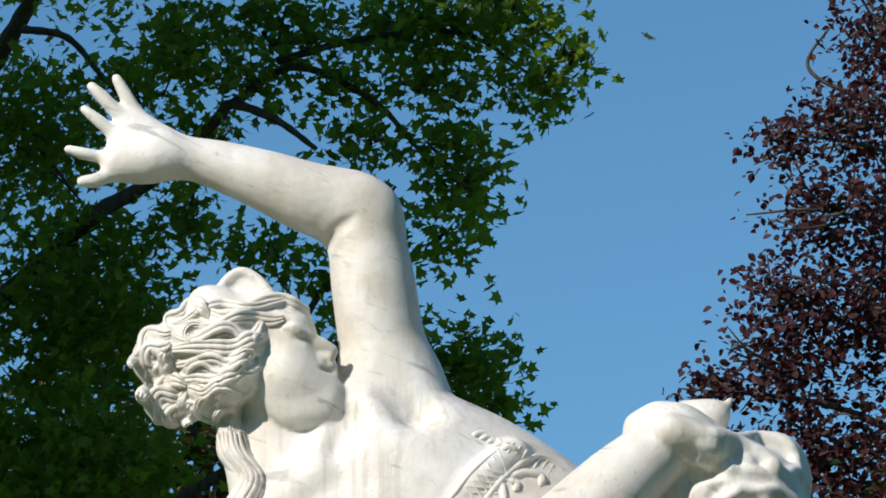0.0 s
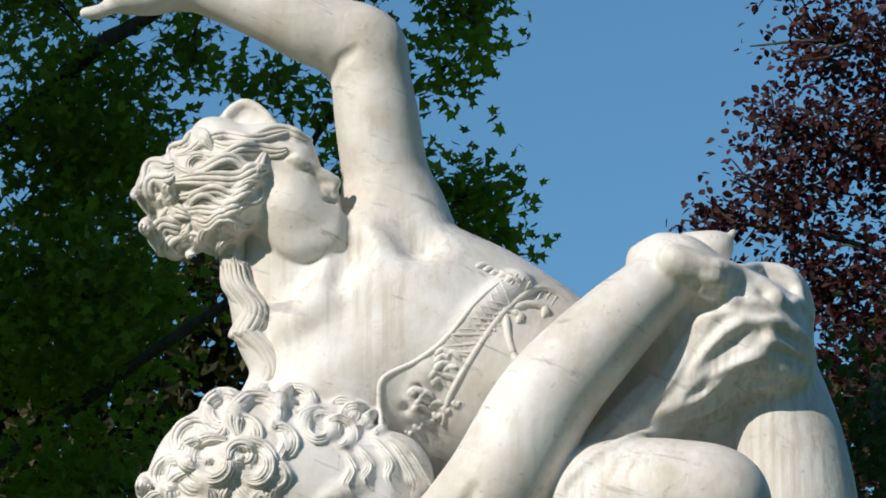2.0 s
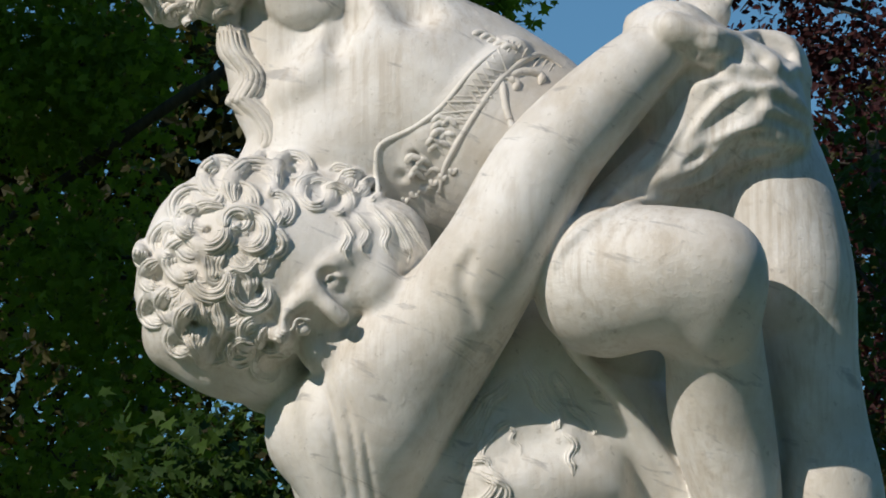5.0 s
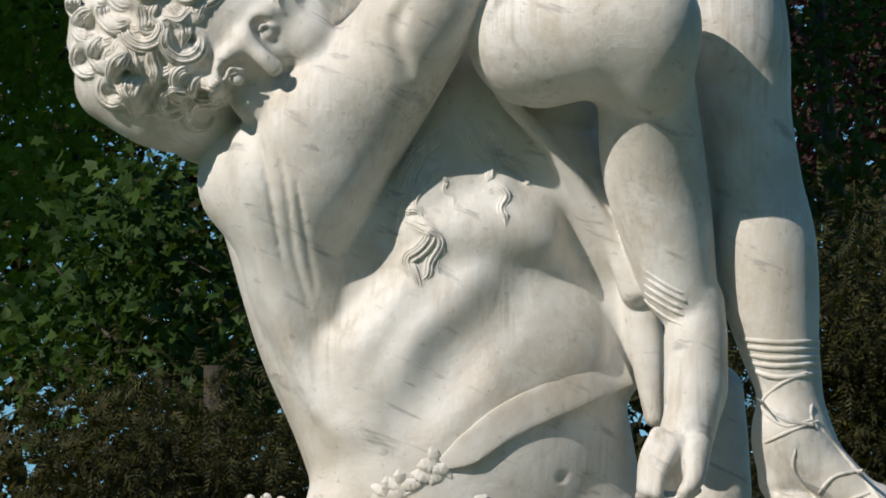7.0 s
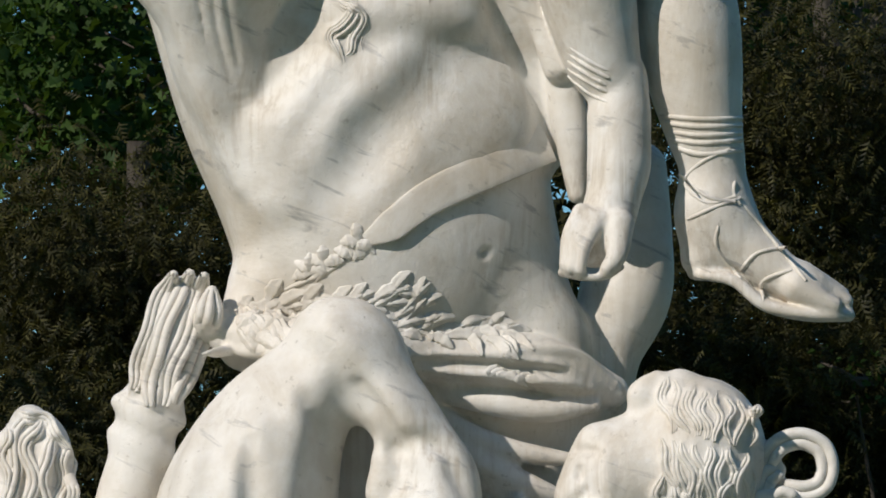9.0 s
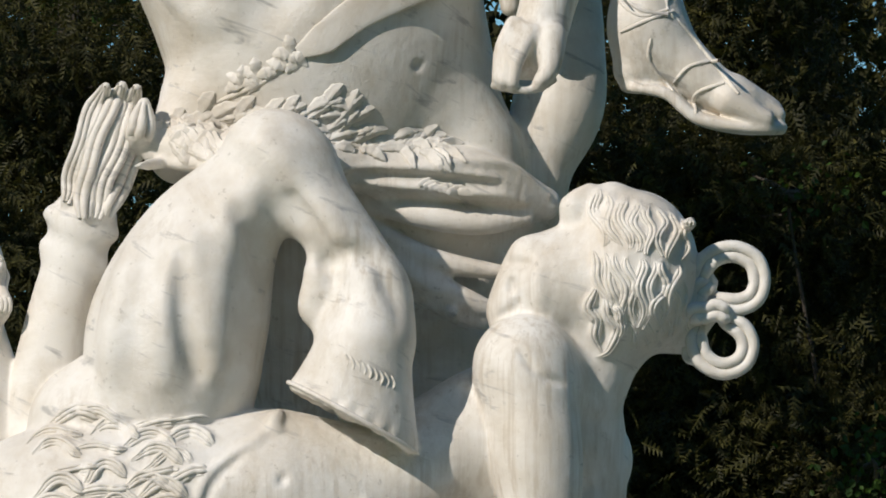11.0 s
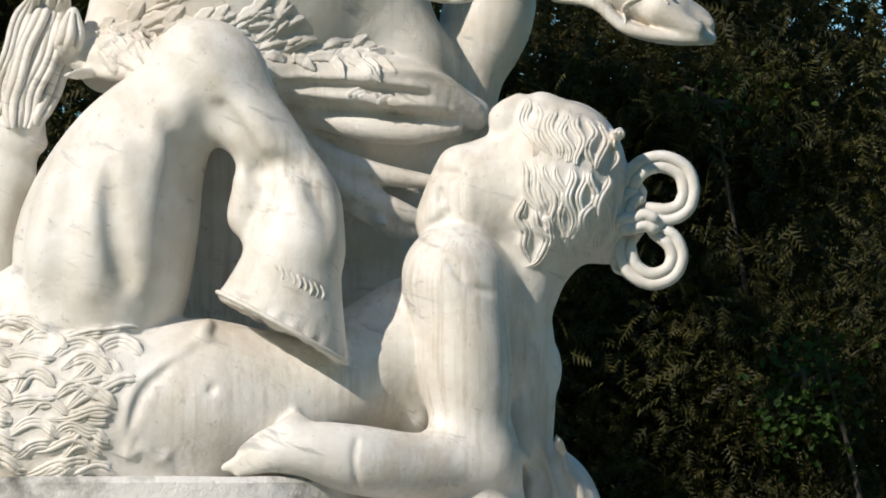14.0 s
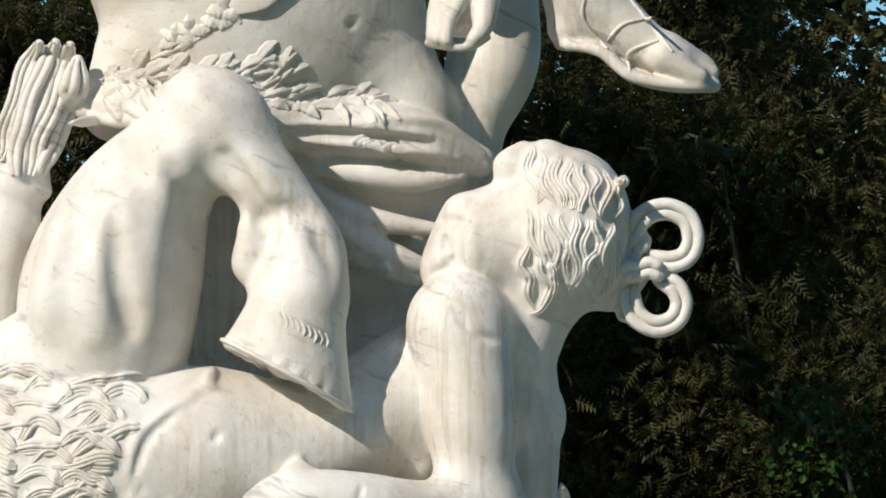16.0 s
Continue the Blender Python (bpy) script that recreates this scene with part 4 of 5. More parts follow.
# hair of the carried woman
rng = np.random.RandomState(5)
for w, pts in ((34, ((-0.229, 8.240, 3.915), (-0.272, 8.240, 3.917), (-0.329, 8.240, 3.907), (-0.376, 8.240, 3.895), (-0.424, 8.240, 3.899))), (30, ((-0.267, 8.240, 3.915), (-0.319, 8.240, 3.915), (-0.367, 8.240, 3.907), (-0.419, 8.240, 3.903), (-0.457, 8.240, 3.879))), (34, ((-0.271, 8.240, 3.899), (-0.317, 8.240, 3.887), (-0.362, 8.240, 3.887), (-0.400, 8.240, 3.875), (-0.438, 8.240, 3.873))), (36, ((-0.300, 8.240, 3.881), (-0.328, 8.240, 3.859), (-0.366, 8.240, 3.865), (-0.414, 8.240, 3.858), (-0.461, 8.240, 3.861))), (38, ((-0.304, 8.240, 3.859), (-0.338, 8.240, 3.842), (-0.376, 8.240, 3.848), (-0.423, 8.240, 3.834), (-0.471, 8.240, 3.842))), (38, ((-0.307, 8.240, 3.838), (-0.342, 8.240, 3.822), (-0.380, 8.240, 3.828), (-0.418, 8.240, 3.814), (-0.466, 8.240, 3.820))),
               (36, ((-0.328, 8.240, 3.810), (-0.366, 8.240, 3.804), (-0.404, 8.240, 3.808), (-0.432, 8.240, 3.791), (-0.468, 8.240, 3.801))), (34, ((-0.337, 8.240, 3.791), (-0.370, 8.240, 3.783), (-0.408, 8.240, 3.789), (-0.437, 8.240, 3.773), (-0.460, 8.240, 3.779))), (30, ((-0.346, 8.240, 3.761), (-0.380, 8.240, 3.769), (-0.413, 8.240, 3.765), (-0.436, 8.240, 3.755))), (34, ((-0.463, 8.260, 3.877), (-0.493, 8.260, 3.863), (-0.514, 8.260, 3.835), (-0.521, 8.260, 3.810))), (36, ((-0.462, 8.260, 3.855), (-0.487, 8.260, 3.839), (-0.502, 8.260, 3.816), (-0.492, 8.260, 3.796))), (34, ((-0.462, 8.260, 3.829), (-0.475, 8.260, 3.810), (-0.490, 8.260, 3.794))),
               (34, ((-0.434, 8.270, 3.787), (-0.472, 8.270, 3.783), (-0.498, 8.270, 3.769), (-0.504, 8.270, 3.747))), (38, ((-0.443, 8.270, 3.773), (-0.475, 8.270, 3.761), (-0.484, 8.270, 3.738), (-0.471, 8.270, 3.720))), (38, ((-0.428, 8.270, 3.765), (-0.452, 8.270, 3.747), (-0.456, 8.270, 3.722), (-0.433, 8.270, 3.714))), (30, ((-0.414, 8.270, 3.753), (-0.427, 8.270, 3.734), (-0.423, 8.270, 3.718))), (30, ((-0.394, 8.260, 3.904), (-0.430, 8.260, 3.918), (-0.453, 8.260, 3.900), (-0.463, 8.260, 3.875)))):
    tress(pts, w * 0.00100, 3, 0.85, 0.0075, 1.7, rng.rand() * 6)
for c, r, a0, turn, w in (((-0.327, 8.230, 3.812), 0.024, 150, -330, 0.018), ((-0.419, 8.240, 3.863), 0.020, 30, 300, 0.016), ((-0.392, 8.240, 3.734), 0.022, 100, 320, 0.018), ((-0.360, 8.240, 3.717), 0.022, 200, -300, 0.016), ((-0.335, 8.240, 3.773), 0.020, 80, 280, 0.016), ((-0.369, 8.240, 3.751), 0.020, 0, 300, 0.016), ((-0.431, 8.240, 3.732), 0.018, 60, 300, 0.015), ((-0.341, 8.240, 3.703), 0.018, 120, 280, 0.015), ((-0.304, 8.240, 3.850), 0.016, 100, 260, 0.012)):
    coil(c, r, a0, turn, w, 3)
for k in range(7):
    e = np.array((0.007 * (k - 3), -0.008 + 0.0015 * (k - 3) ** 2, 0.003 * (k % 2)))
    lock([np.array(p) + e for p in ((-0.359, 8.297, 3.705), (-0.352, 8.297, 3.670), (-0.322, 8.292, 3.625), (-0.338, 8.288, 3.585), (-0.332, 8.288, 3.580), (-0.303, 8.288, 3.550), (-0.289, 8.288, 3.516), (-0.310, 8.297, 3.489), (-0.331, 8.297, 3.450))], 0.0075, 1.2, 2, on=False, n=50)
# the man's curls: rolled tresses, some drilled, over short waves
for i in range(26):
    c = np.array((-0.352, 8.119, 3.276)) + np.array((rng.uniform(-0.07, 0.08), 0, rng.uniform(-0.12, 0.09)))
    tress((c, c + np.array((rng.uniform(-0.03, 0.03), 0, -0.03)), c + np.array((rng.uniform(-0.05, 0.04), 0, rng.uniform(-0.07, -0.02)))), 0.032, 4, 0.6, 0.006, 0.8, rng.rand() * 6)
for c, r, a0, turn, w, st in (((-0.414, 8.120, 3.363), 38, 40, 240, 34, 4), ((-0.331, 8.120, 3.374), 30, 160, -250, 30, 4), ((-0.273, 8.120, 3.359), 30, 120, -240, 28, 4), ((-0.444, 8.120, 3.242), 36, 90, 240, 34, 4), ((-0.475, 8.130, 3.286), 28, 110, 200, 30, 4), ((-0.407, 8.110, 3.301), 30, 60, 280, 30, 4), ((-0.395, 8.110, 3.208), 30, 140, 240, 30, 4), ((-0.347, 8.110, 3.188), 30, 100, 260, 30, 4), ((-0.463, 8.130, 3.194), 34, 80, 220, 32, 4),
                              ((-0.423, 8.120, 3.141), 28, 100, 220, 28, 4), ((-0.309, 8.120, 3.158), 26, 60, 280, 26, 4), ((-0.280, 8.120, 3.303), 24, 100, -240, 24, 3), ((-0.288, 8.120, 3.431), 28, 150, -200, 28, 4), ((-0.168, 8.120, 3.410), 26, 140, -240, 24, 4)):
    coil(c, r * 0.00092, a0, turn, w * 0.00105, st, 0.75)
for c, r, a0, turn, w, st in (((-0.367, 8.130, 3.413), 38, 20, 300, 34, 4), ((-0.379, 8.120, 3.391), 30, 180, 200, 26, 3), ((-0.304, 8.100, 3.397), 50, 215, -250, 40, 5), ((-0.244, 8.110, 3.427), 34, 200, -330, 24, 4), ((-0.206, 8.100, 3.385), 34, 90, 430, 28, 4), ((-0.177, 8.110, 3.370), 34, 120, -240, 24, 4), ((-0.147, 8.120, 3.401), 26, 160, -260, 26, 4), ((-0.122, 8.130, 3.390), 24, 120, -240, 24, 4),
                              ((-0.381, 8.100, 3.326), 46, 60, 350, 30, 5), ((-0.318, 8.090, 3.315), 44, 130, -260, 34, 5), ((-0.333, 8.090, 3.336), 26, 200, -300, 22, 3), ((-0.373, 8.090, 3.244), 42, 170, 230, 34, 5), ((-0.308, 8.090, 3.221), 42, 150, 250, 30, 5), ((-0.416, 8.100, 3.270), 40, 100, 220, 34, 4), ((-0.448, 8.110, 3.301), 36, 60, 220, 32, 4), ((-0.432, 8.110, 3.203), 32, 120, 300, 34, 4),
                              ((-0.398, 8.100, 3.167), 36, 110, 240, 34, 5), ((-0.365, 8.100, 3.141), 44, 140, 190, 36, 5), ((-0.410, 8.130, 3.339), 30, 80, 200, 30, 4), ((-0.329, 8.120, 3.122), 28, 60, 340, 20, 4), ((-0.283, 8.120, 3.102), 34, 40, 320, 22, 4), ((-0.279, 8.120, 3.145), 26, 100, 300, 20, 3), ((-0.467, 8.130, 3.250), 30, 90, 200, 30, 4)):
    coil(c, r * 0.00092, a0, turn, w * 0.00100, st, 1.0)
for p, r in (((-0.360, 8.080, 3.326), 9), ((-0.384, 8.080, 3.321), 7), ((-0.247, 8.090, 3.423), 9), ((-0.302, 8.080, 3.223), 9), ((-0.332, 8.100, 3.122), 8)):
    q = lay([p], 0.0)[0]
    carve((*q, r * 0.00094), (*(q + np.array((0.002, 0.012, 0.0))), r * 0.00075), soft=0.004)
for w, pts in ((30, ((-0.396, 8.090, 3.205), (-0.385, 8.090, 3.165), (-0.394, 8.090, 3.132), (-0.379, 8.090, 3.102))), (28, ((-0.369, 8.090, 3.205), (-0.357, 8.090, 3.171), (-0.370, 8.090, 3.130), (-0.362, 8.090, 3.106))), (26, ((-0.426, 8.100, 3.163), (-0.407, 8.100, 3.137), (-0.398, 8.100, 3.107), (-0.381, 8.100, 3.094))), (24, ((-0.168, 8.120, 3.342), (-0.151, 8.120, 3.318), (-0.164, 8.120, 3.295), (-0.149, 8.120, 3.274))), (24, ((-0.144, 8.120, 3.352), (-0.125, 8.120, 3.327), (-0.136, 8.120, 3.303), (-0.121, 8.120, 3.282))), (26, ((-0.118, 8.130, 3.369), (-0.094, 8.130, 3.335), (-0.097, 8.130, 3.307), (-0.075, 8.130, 3.276))),
               (26, ((-0.099, 8.140, 3.364), (-0.070, 8.140, 3.333), (-0.060, 8.140, 3.299), (-0.055, 8.140, 3.273))), (26, ((-0.085, 8.140, 3.360), (-0.051, 8.140, 3.331), (-0.036, 8.140, 3.297), (-0.040, 8.140, 3.278))), (20, ((-0.286, 8.090, 3.280), (-0.314, 8.090, 3.259), (-0.347, 8.090, 3.255))), (20, ((-0.279, 8.090, 3.293), (-0.286, 8.090, 3.268), (-0.314, 8.090, 3.242))), (22, ((-0.273, 8.100, 3.376), (-0.260, 8.100, 3.355), (-0.272, 8.100, 3.338), (-0.270, 8.100, 3.316)))):
    tress(pts, w * 0.00092, 4, 0.7, 0.003, 1.5, rng.rand() * 6)
# wet locks on his chest, in the shade of the arm and below it
for w, st, pts in ((50, 6, ((0.138, 8.200, 3.116), (0.149, 8.200, 3.082), (0.173, 8.200, 3.046), (0.190, 8.200, 3.012))), (40, 4, ((0.183, 8.200, 3.107), (0.196, 8.200, 3.073), (0.218, 8.200, 3.041), (0.249, 8.200, 3.003))), (44, 5, ((0.109, 8.200, 3.090), (0.081, 8.200, 3.059), (0.055, 8.200, 3.031), (0.036, 8.200, 2.995))), (30, 4, ((0.092, 8.200, 3.065), (0.070, 8.200, 3.037), (0.064, 8.200, 3.012), (0.042, 8.200, 2.980))), (26, 4, ((0.114, 8.200, 3.020), (0.082, 8.200, 3.007), (0.066, 8.200, 2.973), (0.056, 8.200, 2.956))), (15, 3, ((0.114, 8.200, 3.019), (0.112, 8.200, 2.997), (0.129, 8.200, 2.969))),
                   (24, 4, ((0.066, 8.200, 2.994), (0.042, 8.200, 2.964), (0.030, 8.200, 2.930))), (24, 4, ((0.045, 8.200, 2.965), (0.075, 8.200, 2.950), (0.084, 8.200, 2.928))), (40, 6, ((0.060, 8.200, 2.941), (0.088, 8.200, 2.922), (0.069, 8.200, 2.887), (0.054, 8.200, 2.870), (0.073, 8.200, 2.831))), (24, 3, ((0.080, 8.200, 2.934), (0.101, 8.200, 2.907), (0.088, 8.200, 2.866), (0.075, 8.200, 2.842))), (10, 2, ((0.105, 8.200, 2.928), (0.108, 8.200, 2.887), (0.102, 8.200, 2.840))), (22, 3, ((0.199, 8.200, 3.007), (0.212, 8.200, 2.980), (0.206, 8.200, 2.954), (0.216, 8.200, 2.934)))):
    tress(pts, w * 0.00092, st, 0.55, 0.003, 2, rng.rand() * 6, tip=0.45)
# hair of the woman below
for i in range(8):
    f = i / 7
    a, b, c = [(1 - f) * np.array(p) + f * np.array(q) for p, q in (((0.590, 8.170, 2.315), (0.741, 8.170, 2.270)), ((0.596, 8.170, 2.271), (0.735, 8.170, 2.244)), ((0.612, 8.170, 2.227), (0.728, 8.170, 2.201)))]
    tress((a, b, c), 0.025, 3, 0.5, 0.006, rng.uniform(1.0, 1.6), rng.rand() * 5, tip=0.5)
    a, b, c, d = [(1 - f) * np.array(p) + f * np.array(q) for p, q in (((0.587, 8.170, 2.216), (0.719, 8.170, 2.194)), ((0.594, 8.170, 2.177), (0.717, 8.170, 2.161)), ((0.618, 8.170, 2.142), (0.699, 8.170, 2.126)), ((0.610, 8.170, 2.104), (0.698, 8.170, 2.084)))]
    tress((a, b, c, d), 0.025, 3, 0.55, 0.006, rng.uniform(1.1, 1.7), rng.rand() * 5, tip=0.3)
    a, b, c = [(1 - f) * np.array(p) + f * np.array(q) for p, q in (((0.635, 8.180, 2.110), (0.731, 8.180, 2.167)), ((0.657, 8.180, 2.077), (0.734, 8.180, 2.110)), ((0.657, 8.180, 2.046), (0.742, 8.180, 2.066)))]
    tress((a, b, c), 0.022, 3, 0.3, 0.004, 1.2, i, tip=0.3)
for w, pts in ((26, ((0.591, 8.150, 2.156), (0.576, 8.150, 2.126), (0.594, 8.150, 2.104), (0.587, 8.150, 2.075), (0.603, 8.150, 2.044))), (24, ((0.605, 8.150, 2.141), (0.609, 8.150, 2.112), (0.629, 8.150, 2.090), (0.611, 8.150, 2.059), (0.590, 8.150, 2.044))), (20, ((0.618, 8.150, 2.126), (0.633, 8.150, 2.103), (0.625, 8.150, 2.073)))):
    tress(pts, w * 0.00092, 3, 0.9, 0.003, 1.5)
# the knot of hair and its two loops
for w, high, pts in ((44, 1.0, ((0.769, 8.280, 2.149), (0.775, 8.280, 2.190), (0.798, 8.280, 2.217), (0.831, 8.280, 2.226), (0.861, 8.280, 2.211), (0.868, 8.280, 2.180), (0.857, 8.280, 2.150), (0.829, 8.280, 2.137), (0.797, 8.280, 2.140))), (44, 1.0, ((0.773, 8.280, 2.109), (0.762, 8.280, 2.079), (0.775, 8.280, 2.049), (0.807, 8.280, 2.034), (0.840, 8.280, 2.044), (0.853, 8.280, 2.070), (0.842, 8.280, 2.094), (0.814, 8.280, 2.107))), 
                     (44, 1.0, ((0.753, 8.265, 2.109), (0.768, 8.265, 2.123), (0.790, 8.265, 2.124), (0.815, 8.265, 2.123))), (44, 1.0, ((0.743, 8.280, 2.090), (0.754, 8.280, 2.127), (0.769, 8.280, 2.153), (0.784, 8.280, 2.174))), (28, 1.0, ((0.746, 8.290, 2.072), (0.759, 8.290, 2.051), (0.778, 8.290, 2.038)))):
    tress(pts, w * 0.00104, 2, high, 0.003, 1.7, tip=0.8, on=False, n=50)
# mane of the lion's skin: tufts of long waves, and the torn edge of the hide
M0, MX, MZ = np.array((-0.038, 8.120, 1.925)), np.array((0.053, 8.120, 1.925)) - np.array((-0.038, 8.120, 1.925)), np.array((-0.037, 8.120, 1.835)) - np.array((-0.038, 8.120, 1.925))
for row in range(9):
    for col in range(4):
        a = M0 + MX * (0.15 - 0.72 * col - 0.10 * row * (col == 0) + rng.uniform(-0.2, 0.2)) + MZ * (0.30 * row - 0.10 + rng.uniform(-0.08, 0.08) - 0.03 * col)
        drop = rng.uniform(-0.05, 0.30)
        b, c = a - MX * 0.45 + MZ * (drop * 0.2 - 0.10), a - MX * rng.uniform(0.8, 1.1) + MZ * drop
        tress((a, b, c), rng.uniform(0.026, 0.040), 4, rng.uniform(0.3, 0.6), 0.007, rng.uniform(0.7, 1.0), rng.rand() * 6, tip=0.25)
ridge(((0.079, 8.119, 1.954), (0.061, 8.119, 1.922), (0.011, 8.119, 1.886), (-0.039, 8.119, 1.841), (-0.057, 8.119, 1.777)), 0.0075, 0.003, 0.012)
ridge(((0.079, 8.119, 1.954), (0.070, 8.119, 1.931), (0.076, 8.119, 1.922)), 0.0112, 0.002, 0.012)
ridge(((-0.043, 8.119, 1.768), (-0.048, 8.119, 1.741), (-0.025, 8.119, 1.750), (0.002, 8.119, 1.732), (0.020, 8.119, 1.750)), 0.0066, 0.002, 0.01)
groove(((0.020, 8.119, 1.886), (-0.025, 8.119, 1.841), (-0.045, 8.119, 1.786)), 0.0056, 0.01)
groove(((0.088, 8.119, 1.850), (0.082, 8.119, 1.841)), 0.0066, 0.008)
# arrows' feathers, knobbed at the nocks
for w, pts in ((34, ((-0.203, 8.280, 2.491), (-0.227, 8.280, 2.424), (-0.250, 8.280, 2.350), (-0.263, 8.280, 2.298))), (36, ((-0.177, 8.270, 2.492), (-0.206, 8.270, 2.418), (-0.232, 8.270, 2.340), (-0.240, 8.270, 2.275))), (34, ((-0.156, 8.270, 2.489), (-0.176, 8.270, 2.414), (-0.206, 8.270, 2.340), (-0.222, 8.270, 2.275))), (40, ((-0.140, 8.280, 2.465), (-0.156, 8.280, 2.397), (-0.184, 8.280, 2.335), (-0.204, 8.280, 2.281))), (26, ((-0.213, 8.290, 2.489), (-0.238, 8.290, 2.425), (-0.260, 8.290, 2.351), (-0.269, 8.290, 2.304)))):
    tress(pts, w * 0.00138, 3, 0.7, 0.002, 2.2, rng.rand() * 6, tip=0.6)
# strands of the tail
for w, pts in ((34, ((-0.427, 8.310, 2.266), (-0.464, 8.310, 2.238), (-0.458, 8.310, 2.175), (-0.478, 8.310, 2.119), (-0.471, 8.310, 2.055))), (32, ((-0.421, 8.310, 2.253), (-0.445, 8.310, 2.212), (-0.435, 8.310, 2.147), (-0.453, 8.310, 2.073))), (32, ((-0.397, 8.310, 2.227), (-0.419, 8.310, 2.175), (-0.413, 8.310, 2.120), (-0.433, 8.310, 2.055))), (30, ((-0.383, 8.320, 2.219), (-0.388, 8.320, 2.157), (-0.400, 8.320, 2.092))), (30, ((-0.458, 8.310, 2.262), (-0.425, 8.310, 2.259), (-0.397, 8.310, 2.235), (-0.374, 8.310, 2.194))), (28, ((-0.375, 8.320, 2.194), (-0.371, 8.320, 2.139), (-0.385, 8.320, 2.074))), (28, ((-0.469, 8.310, 2.246), (-0.480, 8.310, 2.194), (-0.470, 8.310, 2.138)))):
    tress(pts, w * 0.00094, 3, 0.9, 0.004, 2.0, rng.rand() * 6, tip=0.4)
ridge(((0.141, 8.200, 3.651), (0.101, 8.200, 3.632), (0.059, 8.200, 3.600), (0.020, 8.200, 3.561), (-0.018, 8.200, 3.520)), 0.036, 0.029, 0.006)
ridge(((-0.012, 8.200, 3.522), (-0.044, 8.200, 3.480), (-0.065, 8.200, 3.432)), 0.044, 0.036, 0.006)
# breast band: two borders, a net between, a carved mask and a bow
lock(((0.109, 8.213, 3.670), (0.053, 8.213, 3.624), (0.001, 8.194, 3.556), (-0.046, 8.194, 3.518), (-0.102, 8.194, 3.489), (-0.111, 8.194, 3.456), (-0.107, 8.194, 3.398)), 0.0047, 1, n=40, tip=0.9)
lock(((0.199, 8.213, 3.624), (0.157, 8.213, 3.645), (0.109, 8.213, 3.616), (0.067, 8.194, 3.561), (0.010, 8.194, 3.465), (-0.007, 8.194, 3.408)), 0.0056, 1, n=40, tip=0.9)
for i in range(13):
    f, g = i / 12, min(1, (i + 2.2) / 12)
    p0, q0 = (1 - f) * np.array((0.091, 8.213, 3.657)) + f * np.array((-0.023, 8.194, 3.532)), (1 - g) * np.array((0.128, 8.213, 3.619)) + g * np.array((0.035, 8.194, 3.523))
    p1, q1 = (1 - g) * np.array((0.091, 8.213, 3.657)) + g * np.array((-0.023, 8.194, 3.532)), (1 - f) * np.array((0.128, 8.213, 3.619)) + f * np.array((0.035, 8.194, 3.523))
    lock((p0, (p0 + q0) / 2, q0), 0.0028, 1, n=10, tip=0.9)
    lock((p1, (p1 + q1) / 2, q1), 0.0028, 1, n=10, tip=0.9)
for i in range(7):
    a = np.array((0.119, 8.213, 3.670)) * (1 - i / 6) + np.array((0.185, 8.213, 3.632)) * (i / 6)
    lock((a, a + np.array((-0.012, 0, -0.02))), 0.0023, 1, n=8, tip=0.9)
lock(((0.109, 8.213, 3.609), (0.138, 8.213, 3.616), (0.163, 8.213, 3.609), (0.161, 8.213, 3.593)), 0.0084, 1)
lock(((0.109, 8.213, 3.604), (0.123, 8.213, 3.597), (0.119, 8.213, 3.585)), 0.0075, 1)
lock(((0.098, 8.213, 3.604), (0.104, 8.213, 3.556), (0.116, 8.213, 3.519)), 0.0066, 1, tip=0.8)
for i in range(5):
    a = np.array((0.048, 8.213, 3.679)) + np.array((0.012 * i, 0, -0.006 * i))
    lock((a, a + np.array((0.016, 0, 0.006)), a + np.array((0.03, 0, -0.004))), 0.0056, 1, n=10)
for k in range(16):
    a = (1 - k / 15) * np.array((0.043, 8.184, 3.525)) + k / 15 * np.array((-0.018, 8.184, 3.415)) + np.array((rng.uniform(-0.075, -0.01), 0, rng.uniform(-0.012, 0.012)))
    lock((a, a + np.array((0.012, 0, 0.012)), a + np.array((0.028, 0, rng.uniform(-0.006, 0.012)))), 0.0056, 0.9, n=12)
for c in ((-0.048, 8.184, 3.468), (-0.069, 8.184, 3.434), (-0.041, 8.184, 3.434)):
    carve((*lay([c], 0.002)[0], 0.0084), (*(lay([c], 0.002)[0] + np.array((0.006, 0, -0.012))), 0.0066), soft=0.006)
for k in range(6):
    c = np.array((-0.050, 8.184, 3.398)) + np.array((0.016 * k - 0.02, 0, 0.010 * k))
    lock((c, c + np.array((0.006, 0, -0.010)), c + np.array((0.014, 0, -0.002))), 0.0056, 0.9, n=10)
